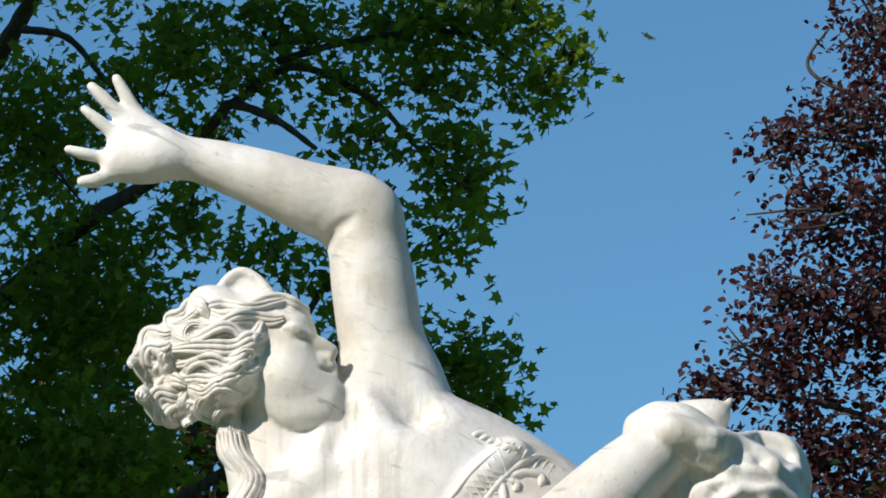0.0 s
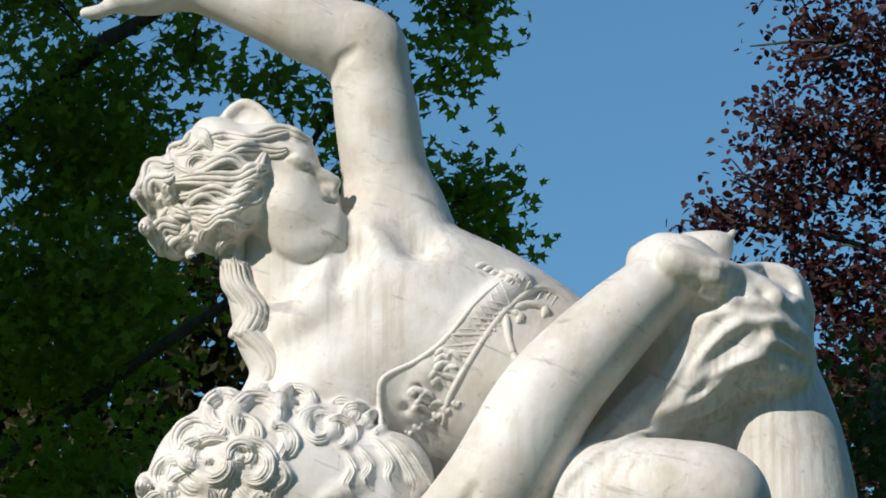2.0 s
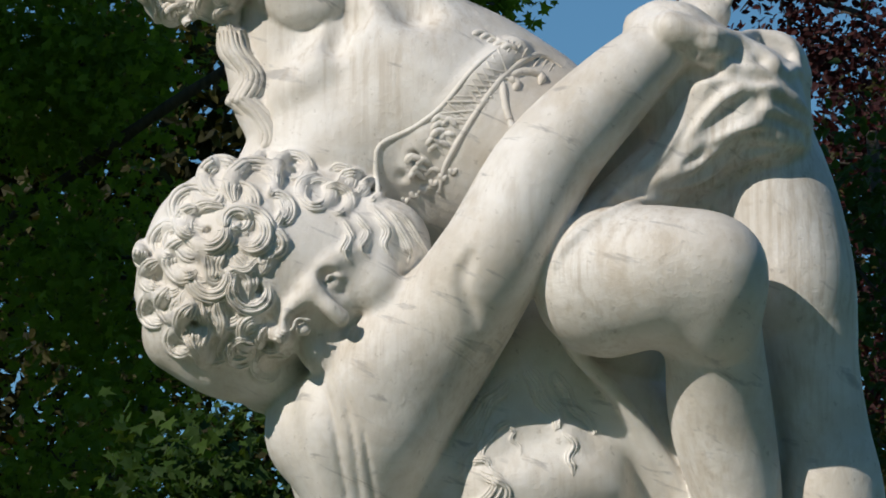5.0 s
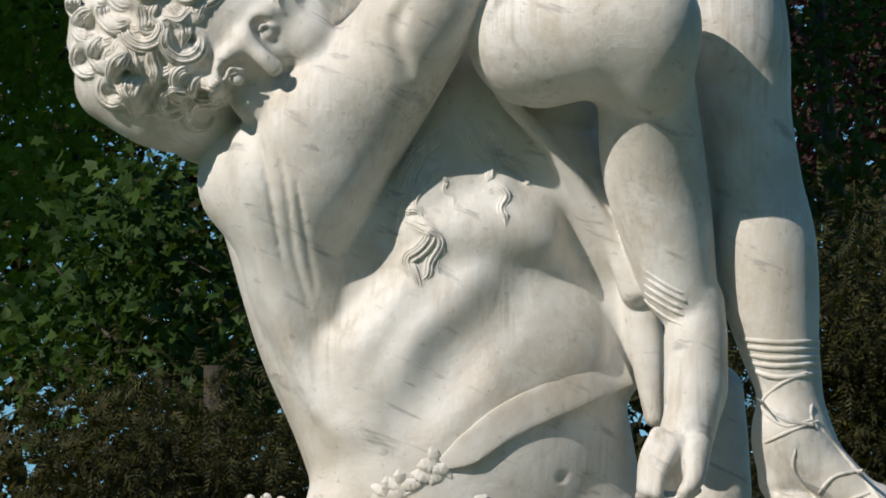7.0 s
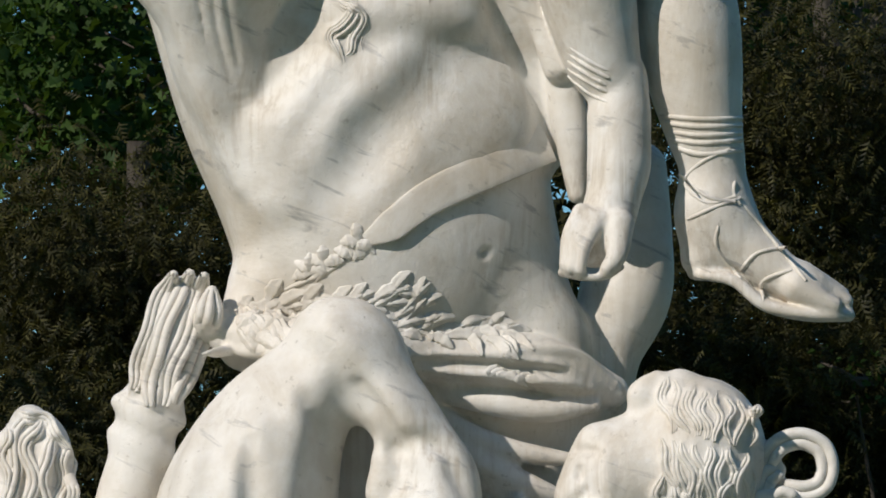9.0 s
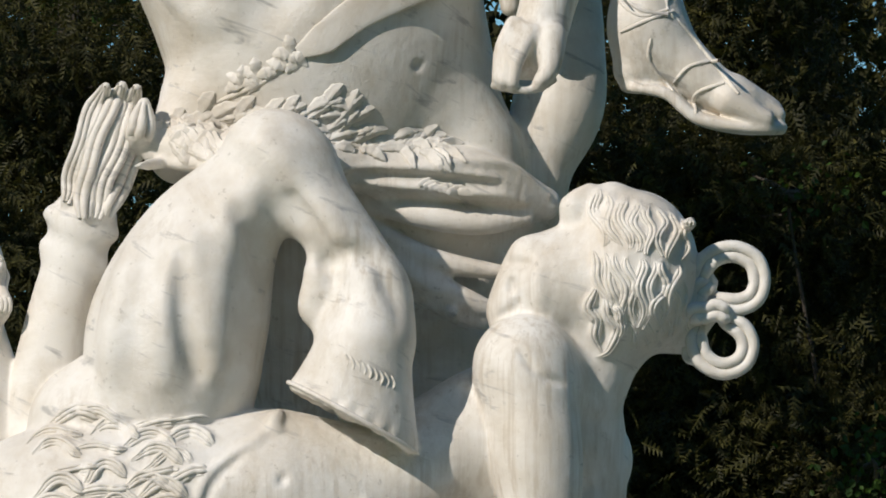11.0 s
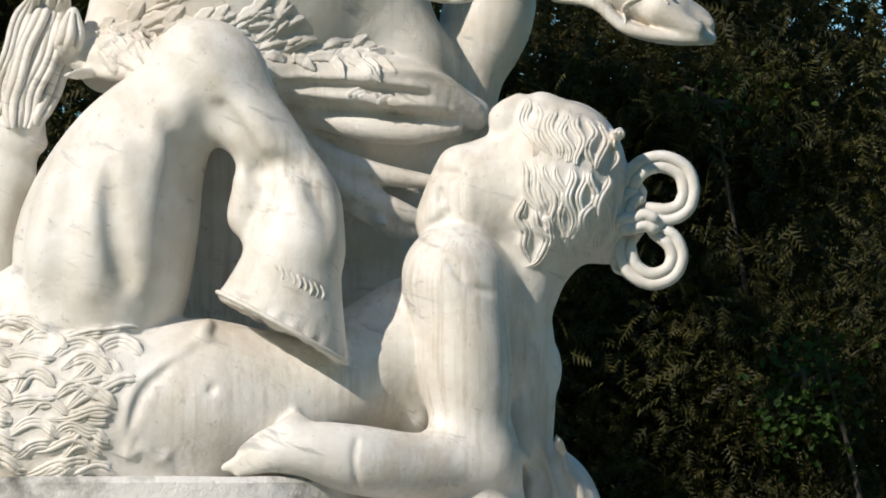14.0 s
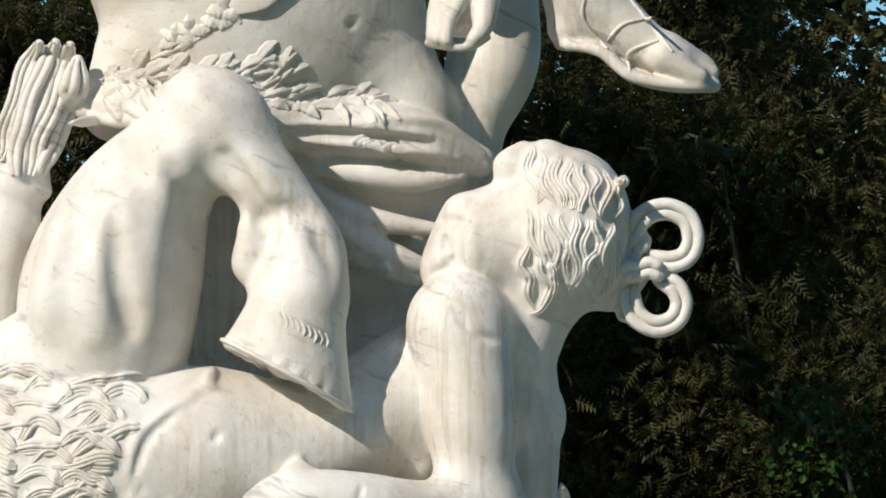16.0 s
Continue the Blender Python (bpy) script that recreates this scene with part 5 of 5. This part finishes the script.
# sandal laces and the net of the boots
for y0, y1 in ((205, 212), (218, 224), (232, 238), (246, 250), (258, 268)):
    a, b = np.array((0.590, 8.213, 2.750)), np.array((0.725, 8.213, 2.752))
    d = np.array((0, 0, -(y0 - 205) * 0.00094))
    e = np.array((0, 0, -(y1 - 205) * 0.00094))
    lock((a + d + np.array(((y0 - 205) * 0.0004, 0, 0)), (a + b) / 2 + e * 1.1, b + e), 0.0047, 1, tip=0.9)
    a, b = np.array((0.437, 8.156, 2.856)), np.array((0.504, 8.156, 2.821))
    lock((a + d, (a + b) / 2 + e, b + e), 0.0037, 1, tip=0.6)
for pts in (((0.706, 8.213, 2.695), (0.659, 8.213, 2.672), (0.631, 8.213, 2.639), (0.668, 8.213, 2.606), (0.714, 8.213, 2.616)), ((0.622, 8.213, 2.653), (0.668, 8.213, 2.616), (0.714, 8.213, 2.607)), ((0.635, 8.213, 2.578), (0.677, 8.213, 2.597), (0.723, 8.213, 2.614)),
            ((0.714, 8.213, 2.644), (0.712, 8.213, 2.621), (0.723, 8.213, 2.602)), ((0.723, 8.213, 2.607), (0.778, 8.213, 2.542), (0.829, 8.213, 2.478)), ((0.686, 8.213, 2.569), (0.684, 8.213, 2.532), (0.722, 8.213, 2.481)), ((0.722, 8.213, 2.495), (0.750, 8.213, 2.523), (0.797, 8.213, 2.533)),
            ((0.759, 8.213, 2.444), (0.759, 8.213, 2.477), (0.806, 8.213, 2.496))):
    lock(pts, 0.0034, 1, tip=0.8, sink=-0.001)
# hair lines over the hoof
for i in range(9):
    a = (1 - i / 8) * np.array((0.183, 8.091, 2.046)) + i / 8 * np.array((0.257, 8.091, 2.012))
    lock((a, a + np.array((0.006, 0, -0.014)), a + np.array((0.002, 0, -0.026))), 0.0028, 1, n=10)

verts, quads = surface()
base = len(verts)
statue = mesh_object("statue", np.vstack([verts] + SHELL_V), [quads] + [f + base for f in SHELL_F], MARBLE)
tagged(statue, "white weathered marble statue group carved from one block", "statue")

# slabs under the group
slab = tagged(new("plinth"), "rough grey and white stone plinth under the marble group", "plinth")
box_mesh("lower_slab", (-0.70, 7.92, 1.45), (1.05, 9.15, 1.60), STONE, 0.02, slab)


def upper_slab():
    n, v = 48, []
    for z, k in ((1.59, 1.0), (1.695, 1.0), (1.705, 0.985)):
        for i in range(n):
            t = 2 * math.pi * i / n
            x, y = math.copysign(abs(math.cos(t)) ** 0.5, math.cos(t)), math.copysign(abs(math.sin(t)) ** 0.5, math.sin(t))
            w = 1 + 0.012 * noise.noise(Vector((3 * x, 3 * y, 4 * z)))
            v.append((-0.14 + 0.52 * x * k * w, 8.54 + 0.50 * y * k * w, z + 0.004 * noise.noise(Vector((9 * x, 9 * y, 1)))))
    f = [np.array([(a * n + i, a * n + (i + 1) % n, (a + 1) * n + (i + 1) % n, (a + 1) * n + i) for a in range(2) for i in range(n)])]
    v.append((-0.14, 8.54, 1.705))
    f.append(np.array([(2 * n + i, 2 * n + (i + 1) % n, 3 * n) for i in range(n)]))
    mesh_object("upper_slab", np.array(v), f, STONE, slab, smooth=False)


upper_slab()


# ---------- trees ----------
def leaf_shape(kind):
    if kind == "maple":
        p = [(0, 0), (0.22, 0.05), (0.5, 0.02), (0.36, 0.25), (0.55, 0.55), (0.25, 0.5), (0.14, 0.62), (0, 1.0), (-0.14, 0.62), (-0.25, 0.5), (-0.55, 0.55), (-0.36, 0.25), (-0.5, 0.02), (-0.22, 0.05)]
        pts = np.array([(0, 0.3, 0.0)] + [(x, y, 0.10 * abs(x) - 0.12 * y * y) for x, y in p])
        n = len(p)
        tri = np.array([(0, 1 + i, 1 + (i + 1) % n) for i in range(n)])
    elif kind == "oval":
        p = [(0, 0), (0.3, 0.3), (0.32, 0.6), (0, 1.0), (-0.32, 0.6), (-0.3, 0.3)]
        pts = np.array([(x, y, 0.25 * abs(x) - 0.15 * y * y) for x, y in p])
        tri = np.array([(0, 1, 2), (0, 2, 3), (0, 3, 4), (0, 4, 5)])
    else:  # a drooping conifer spray: a midrib with short side twigs
        pts, tri = [], []
        for i in range(5):
            y = 0.12 + i * 0.19
            for s in (-1, 1):
                k = len(pts)
                w = 0.34 * (1 - 0.13 * i)
                pts += [(0, y - 0.06, -0.2 * y * y), (s * w, y + 0.16, -0.2 * y * y - 0.12), (0, y + 0.07, -0.2 * y * y)]
                tri.append((k, k + 1, k + 2))
        k = len(pts)
        pts += [(-0.03, 0, 0), (0.03, 0, 0), (0, 1.1, -0.25)]
        tri.append((k, k + 1, k + 2))
        pts, tri = np.array(pts), np.array(tri)
    return pts, tri


def crown(name, clumps, shape, size, mat, parent, seed, tuft=9, spread=2.2, droop=0.0, face=0.4):
    """Leaves in tufts round twig ends inside the clumps: (centre, radii, number of tufts)."""
    r = np.random.RandomState(seed)
    pts, tri = leaf_shape(shape)
    cs = []
    for c, rad, n in clumps:
        d = r.normal(size=(n, 3))
        d /= np.linalg.norm(d, axis=1, keepdims=True)
        d *= r.uniform(0.15, 1.0, (n, 1)) ** 0.6
        ends = np.array(c) + d * np.array(rad)
        cs.append((ends[:, None] + r.normal(size=(n, tuft, 3)) * size * spread * np.array((1, 1, 0.7))).reshape(-1, 3))
    P = np.concatenate(cs)
    n = len(P)
    nor = r.normal(size=(n, 3)) + np.array((-0.3, -face, 0.9))
    nor /= np.linalg.norm(nor, axis=1, keepdims=True)
    along = r.normal(size=(n, 3)) + np.array((0, 0, -droop))
    along -= nor * (along * nor).sum(1, keepdims=True)
    along /= np.linalg.norm(along, axis=1, keepdims=True)
    side = np.cross(along, nor)
    s = size * r.uniform(0.55, 1.15, (n, 1, 1))
    v = P[:, None] + s * (side[:, None] * pts[None, :, :1] + along[:, None] * pts[None, :, 1:2] + nor[:, None] * pts[None, :, 2:])
    f = (tri[None] + (np.arange(n) * len(pts))[:, None, None]).reshape(-1, 3)
    return mesh_object(name, v.reshape(-1, 3), f, mat, parent, smooth=False)


def branch_mesh(name, paths, parent):
    V, Fc = [], []
    for pts, r0, r1 in paths:
        p = spline([q[:3] for q in pts], 8 * len(pts))
        n, k = len(p), 8
        w = np.linspace(r0, r1, n) * (1 + 0.08 * np.sin(np.arange(n) * 1.9))
        tan = np.gradient(p, axis=0)
        tan /= np.linalg.norm(tan, axis=1, keepdims=True)
        a = np.cross(tan, (0.2, 1, 0.1))
        a /= np.linalg.norm(a, axis=1, keepdims=True) + 1e-9
        b = np.cross(tan, a)
        th = np.linspace(0, 2 * math.pi, k, endpoint=False)
        v = p[:, None] + w[:, None, None] * (a[:, None] * np.cos(th)[None, :, None] + b[:, None] * np.sin(th)[None, :, None])
        i = np.arange(n * k).reshape(n, k) + sum(len(x) for x in V)
        j = np.roll(i, -1, 1)
        Fc.append(np.stack([i[:-1], j[:-1], j[1:], i[1:]], -1).reshape(-1, 4))
        V.append(v.reshape(-1, 3))
    return mesh_object(name, np.vstack(V), np.concatenate(Fc), BARK, parent)


def twigs(clumps, root, seed, n=3, r=0.02):
    q = np.random.RandomState(seed)
    out = []
    for c, rad, _ in clumps:
        c, rad = np.array(c), np.array(rad)
        for _ in range(n):
            e = c + q.uniform(-0.9, 0.9, 3) * rad
            a = c + q.uniform(-0.35, 0.35, 3) * rad
            out.append(((a, (a + e) / 2 + q.normal(size=3) * 0.12 * rad.min(), e), r, 0.006))
    return out


def tree(kind, label, root, trunk_r, top, limbs, clumps, shape, size, mat, seed, twig_n=3, **kw):
    t = tagged(new(kind), label, "tree")
    root = Vector(root)
    t.location = root
    o = np.array(root)
    loc = lambda p: np.array(p[:3]) - o
    cl = [(loc(c), rad, n) for c, rad, n in clumps]
    mid = (np.array((0, 0, 0)) + loc(top)) / 2 + np.array((0.3, 0.2, 0))
    branch_mesh("trunk", [((np.array((0, 0, -0.2)), mid, loc(top)), trunk_r, trunk_r * 0.3)], t)
    for l in limbs:
        branch_mesh("limb", [([loc(p) for p in l[0]], l[1], l[2])], t)
    tagged(branch_mesh("brushwood", twigs(cl, loc(top) * np.array((1, 1, 0.8)), seed, twig_n), t), kind="stuff")
    tagged(crown("crown", cl, shape, size, mat, t, seed, **kw), kind="stuff")
    return t


def wide(c, ru, rv, dep, n):
    """A clump: centre with its half width in c[3] units of metres."""
    return (c[:3], (ru, dep, rv), n)


M = 0.0001116 * 38  # metres a unit at the maple's distance
maple_clumps = [wide((-3.306, 39.000, 13.734), 150 * M, 150 * M, 1.6, 150),
    wide((-2.473, 38.000, 13.968), 60 * M, 60 * M, 1.0, 26),
    wide((-2.865, 39.000, 12.303), 170 * M, 170 * M, 1.6, 280),
    wide((-3.065, 39.000, 10.913), 260 * M, 200 * M, 1.6, 380),
    wide((-2.592, 39.000, 9.125), 260 * M, 240 * M, 1.6, 280),
    wide((-2.663, 39.000, 7.555), 280 * M, 240 * M, 1.6, 240),
    wide((-1.976, 37.000, 13.910), 60 * M, 100 * M, 0.7, 46),
    wide((-1.237, 37.000, 13.991), 110 * M, 50 * M, 0.7, 40),
    wide((-1.493, 37.000, 13.582), 60 * M, 25 * M, 0.5, 14),
    wide((-0.235, 37.000, 14.030), 140 * M, 50 * M, 0.7, 60)]
maple_clumps += [wide((-0.104, 37.000, 13.573), 90 * M, 30 * M, 0.5, 24),
    wide((0.764, 37.000, 13.575), 60 * M, 40 * M, 0.5, 24),
    wide((0.506, 37.000, 14.169), 90 * M, 60 * M, 0.6, 36),
    wide((0.939, 37.000, 13.805), 30 * M, 40 * M, 0.4, 12),
    wide((-0.798, 37.000, 13.575), 60 * M, 25 * M, 0.4, 12),
    wide((-0.017, 37.000, 13.028), 75 * M, 30 * M, 0.5, 24),
    wide((-0.579, 37.000, 13.097), 60 * M, 22 * M, 0.4, 14),
    wide((0.155, 37.000, 12.757), 45 * M, 60 * M, 0.4, 22),
    wide((-0.017, 37.000, 12.353), 50 * M, 30 * M, 0.4, 14),
    wide((-1.349, 37.000, 12.226), 70 * M, 25 * M, 0.5, 18)]
maple_clumps += [wide((-0.875, 37.000, 11.999), 40 * M, 50 * M, 0.4, 10),
    wide((0.154, 37.000, 11.332), 70 * M, 50 * M, 0.6, 40),
    wide((0.366, 37.000, 11.024), 50 * M, 30 * M, 0.5, 16),
    wide((-0.572, 37.000, 11.465), 120 * M, 60 * M, 0.7, 40),
    wide((-2.008, 38.000, 12.796), 40 * M, 60 * M, 0.6, 22),
    wide((-1.972, 38.000, 13.398), 50 * M, 50 * M, 0.6, 16),
    wide((-1.246, 37.000, 14.916), 400 * M, 90 * M, 1.2, 120),
    wide((-3.444, 38.000, 15.083), 250 * M, 90 * M, 1.4, 90),
    wide((-5.051, 40.000, 12.924), 280 * M, 600 * M, 2.0, 300)]
tree("maple_tree", "tall green maple tree with dense sunlit leaves", (-4.6, 40.5, 0), 0.38, (-4.431, 40.000, 15.617), [
    (((-4.180, 39.500, 13.719), (-3.554, 38.500, 14.299), (-3.186, 38.000, 14.741)), 0.10, 0.06), (((-3.334, 38.000, 14.357), (-2.972, 38.000, 14.285), (-2.696, 38.000, 13.973), (-2.490, 38.000, 13.734)), 0.035, 0.015),
    (((-3.863, 39.500, 12.272), (-3.085, 38.500, 12.660), (-2.718, 38.000, 12.832), (-2.323, 38.000, 13.079), (-1.773, 37.500, 13.424), (-1.621, 37.000, 13.411), (-1.273, 37.000, 13.284), (-0.968, 37.000, 13.054)), 0.09, 0.02), (((-1.621, 37.000, 13.411), (-1.147, 37.000, 13.715), (-0.581, 37.000, 13.474), (-0.277, 37.000, 13.164), (0.026, 37.000, 12.757)), 0.04, 0.012),
    (((-1.278, 37.000, 13.762), (-0.627, 37.000, 13.940), (0.157, 37.000, 13.984), (0.764, 37.000, 13.575)), 0.035, 0.01), (((-1.229, 37.500, 11.513), (-0.960, 37.000, 11.866), (-0.705, 37.000, 12.266), (-0.362, 37.000, 12.758)), 0.035, 0.012), (((-4.035, 40.000, 9.572), (-2.109, 38.000, 10.482), (-0.614, 37.000, 11.113), (0.154, 37.000, 11.376)), 0.06, 0.02)],
    maple_clumps, "maple", 0.112, MAPLE, 11, tuft=11, spread=1.45)

C = 0.0001116 * 46
copper_clumps = [wide((4.207, 46.000, 16.934), 110 * C, 120 * C, 1.0, 80),
    wide((3.860, 46.000, 16.071), 130 * C, 70 * C, 1.0, 70),
    wide((3.207, 46.000, 15.858), 55 * C, 40 * C, 0.6, 25),
    wide((3.677, 46.000, 15.167), 130 * C, 80 * C, 1.0, 90),
    wide((3.285, 46.000, 14.324), 120 * C, 80 * C, 1.0, 90),
    wide((3.979, 46.000, 14.228), 120 * C, 120 * C, 1.0, 120),
    wide((3.166, 46.000, 13.660), 120 * C, 70 * C, 1.0, 90)]
copper_clumps += [wide((2.578, 46.000, 13.486), 70 * C, 30 * C, 0.6, 30),
    wide((3.526, 46.000, 12.900), 140 * C, 110 * C, 1.0, 150),
    wide((3.931, 46.000, 11.822), 160 * C, 150 * C, 1.2, 200),
    wide((4.472, 47.000, 15.422), 130 * C, 450 * C, 1.2, 260),
    wide((4.150, 47.000, 10.401), 200 * C, 220 * C, 1.2, 240),
    wide((5.055, 48.000, 12.851), 200 * C, 600 * C, 1.6, 300)]
tree("copper_beech", "copper beech tree with dark red leaves", (5.6, 48.5, 0), 0.34, (4.975, 48.000, 18.097), [
    (((4.189, 46.000, 16.250), (3.493, 46.000, 16.629), (3.777, 46.000, 17.150)), 0.03, 0.008), (((4.579, 47.000, 15.311), (3.571, 46.000, 15.221), (2.871, 46.000, 15.178)), 0.03, 0.008), (((4.597, 47.000, 15.999), (3.856, 46.000, 15.902), (2.939, 46.000, 15.994)), 0.03, 0.008), (((4.636, 47.000, 13.167), (3.534, 46.000, 13.338), (2.206, 46.000, 13.481)), 0.05, 0.008),
    (((4.656, 47.000, 14.009), (3.550, 46.000, 14.219), (2.806, 46.000, 14.482)), 0.04, 0.008)], copper_clumps, "oval", 0.098, COPPER, 12, twig_n=16, tuft=8, spread=1.5)

Y = 0.0001116 * 30
yew_right = [wide((3.030, 31.000, 5.646), 330 * Y, 260 * Y, 0.9, 260), wide((2.409, 30.000, 3.984), 330 * Y, 260 * Y, 0.9, 260), wide((3.716, 31.000, 4.071), 300 * Y, 260 * Y, 0.9, 240), wide((2.572, 30.000, 2.468), 330 * Y, 260 * Y, 0.9, 260), wide((3.757, 30.000, 2.472), 300 * Y, 280 * Y, 0.9, 260), wide((3.145, 30.000, 1.123), 450 * Y, 260 * Y, 1.0, 260),
    wide((1.616, 31.000, 3.187), 250 * Y, 500 * Y, 0.9, 200)]
tree("yew_tree", "dark conifer with drooping brown-green sprays", (3.6, 32.3, 0), 0.25, (3.326, 32.000, 6.877), [], yew_right, "spray", 0.16, YEW, 13, tuft=20, spread=2.0, droop=1.2)
yew_left = [wide((-1.162, 31.000, 4.753), 330 * Y, 220 * Y, 0.9, 240), wide((-0.953, 30.000, 3.472), 380 * Y, 240 * Y, 0.9, 240), wide((-1.119, 30.000, 2.131), 450 * Y, 260 * Y, 0.9, 220), wide((0.416, 32.000, 4.311), 300 * Y, 700 * Y, 0.9, 200)]
tree("yew_tree", "dark conifer with drooping brown-green sprays, shaded", (-1.6, 32.3, 0), 0.25, (-1.023, 32.000, 5.758), [], yew_left, "spray", 0.16, YEW, 14, tuft=20, spread=2.0, droop=1.2)
shrub = [wide((-1.475, 34.000, 6.946), 180 * Y, 140 * Y, 0.9, 120), wide((-1.010, 34.000, 6.014), 200 * Y, 160 * Y, 0.9, 140), wide((-1.855, 34.000, 6.212), 200 * Y, 200 * Y, 0.9, 120)]
tree("lime_tree", "young lime tree with bright green leaves", (-1.3, 35.2, 0), 0.16, (-1.441, 35.000, 7.342), [], shrub, "maple", 0.12, LIME, 15, tuft=7, spread=2.4)
shrub_r = [wide((3.528, 42.000, 10.200), 160 * C, 240 * C, 0.9, 160), wide((3.691, 42.000, 8.259), 220 * C, 220 * C, 0.9, 160)]
tree("lime_tree", "lime tree with yellow-green leaves behind the statue", (4.0, 43.2, 0), 0.18, (3.729, 43.000, 11.413), [], shrub_r, "oval", 0.13, LIME, 16, tuft=9, spread=1.8)

tree("shrub", "small shrub with fresh green leaves before the conifers", (3.75, 28.6, 0), 0.03, (3.729, 28.600, 2.691), [], [wide((3.728, 28.600, 2.401), 60 * Y, 60 * Y, 0.3, 9), wide((3.581, 28.600, 2.176), 50 * Y, 50 * Y, 0.3, 6)], "oval", 0.06, LIME, 21, tuft=22, spread=2.4)
tree("shrub", "thin shrub with bright leaves among the conifers", (3.2, 29.4, 0), 0.03, (3.258, 29.400, 3.944), [], [wide((3.259, 29.400, 4.043), 70 * Y, 50 * Y, 0.3, 6)], "oval", 0.06, LIME, 22, tuft=20, spread=2.4)


# the wood behind, down to the ground
wood = []
for i in range(9):
    x = -8.5 + 1.35 * i
    wood += [((x, 55 + 2 * math.sin(i * 1.7), 2.5), (1.7, 1.2, 3.0), 250), ((x + 0.5, 57 + 2 * math.sin(i * 2.3), 7.0), (1.7, 1.2, 3.0), 130)]
    if x < 1.5:
        wood.append(((x, 58, 11.2 + 0.8 * math.sin(i * 2.9)), (1.7, 1.2, 2.6), 110))
    if x < -2:
        wood.append(((x, 59, 14.6 + 0.6 * math.sin(i * 1.9)), (1.6, 1.2, 2.0), 190))
for i in range(6):
    x = 4.0 + 1.35 * i
    wood += [((x, 55 + 2 * math.sin(i * 1.1), 2.5), (1.7, 1.2, 2.9), 240), ((x, 56, 4.6), (1.7, 1.2, 1.8), 150), ((x + 0.3, 57, 7.0), (1.7, 1.2, 2.9), 110), ((x + 0.5, 58, 10.8), (1.6, 1.2, 2.0), 150)]
    if x > 4.5:
        wood += [((x + 0.5, 59, 13.8), (1.5, 1.2, 1.7), 150), ((x + 0.7, 59, 15.4), (1.3, 1.2, 1.0), 60)]
far = crown("wood", wood, "oval", 0.25, YEW, None, 17, tuft=11, spread=1.8)
tagged(far, "dark wood of many leaves behind the trees", "wood", kind="stuff")
# unseen trees added round the lawn, behind the camera too, to cut the sky light
park = []
for i in range(30):
    t = 2 * math.pi * i / 30
    x, y = 34 * math.sin(t), 8 + 34 * math.cos(t)
    if y > 30 and abs(x) < 14:
        continue
    park += [((x, y, 4.0), (3.6, 3.6, 4.2), 60), ((x, y, 11.5), (3.4, 3.4, 5.0), 70)]
# tall trees added out of view to the left, to keep the lower wood in shade
park += [((-9.6, 30.5, 19.6), (2.8, 3.2, 1.8), 140), ((-9.6, 30.5, 17.0), (2.8, 3.2, 3.0), 170), ((-10.5, 17.5, 14.5), (2.6, 3.0, 3.2), 12), ((-9.5, 32.5, 11.5), (1.9, 2.5, 3.0), 70), ((-13, 34, 14), (3, 4, 5), 90), ((-10.5, 40, 8), (2.0, 2.5, 6), 80)]
unseen_ring = crown("sky_blocking_trees", park, "oval", 0.9, MAPLE, None, 18, tuft=9, spread=1.2)
tagged(unseen_ring, "unseen green trees added round the lawn to block sky light", "trees", kind="stuff")
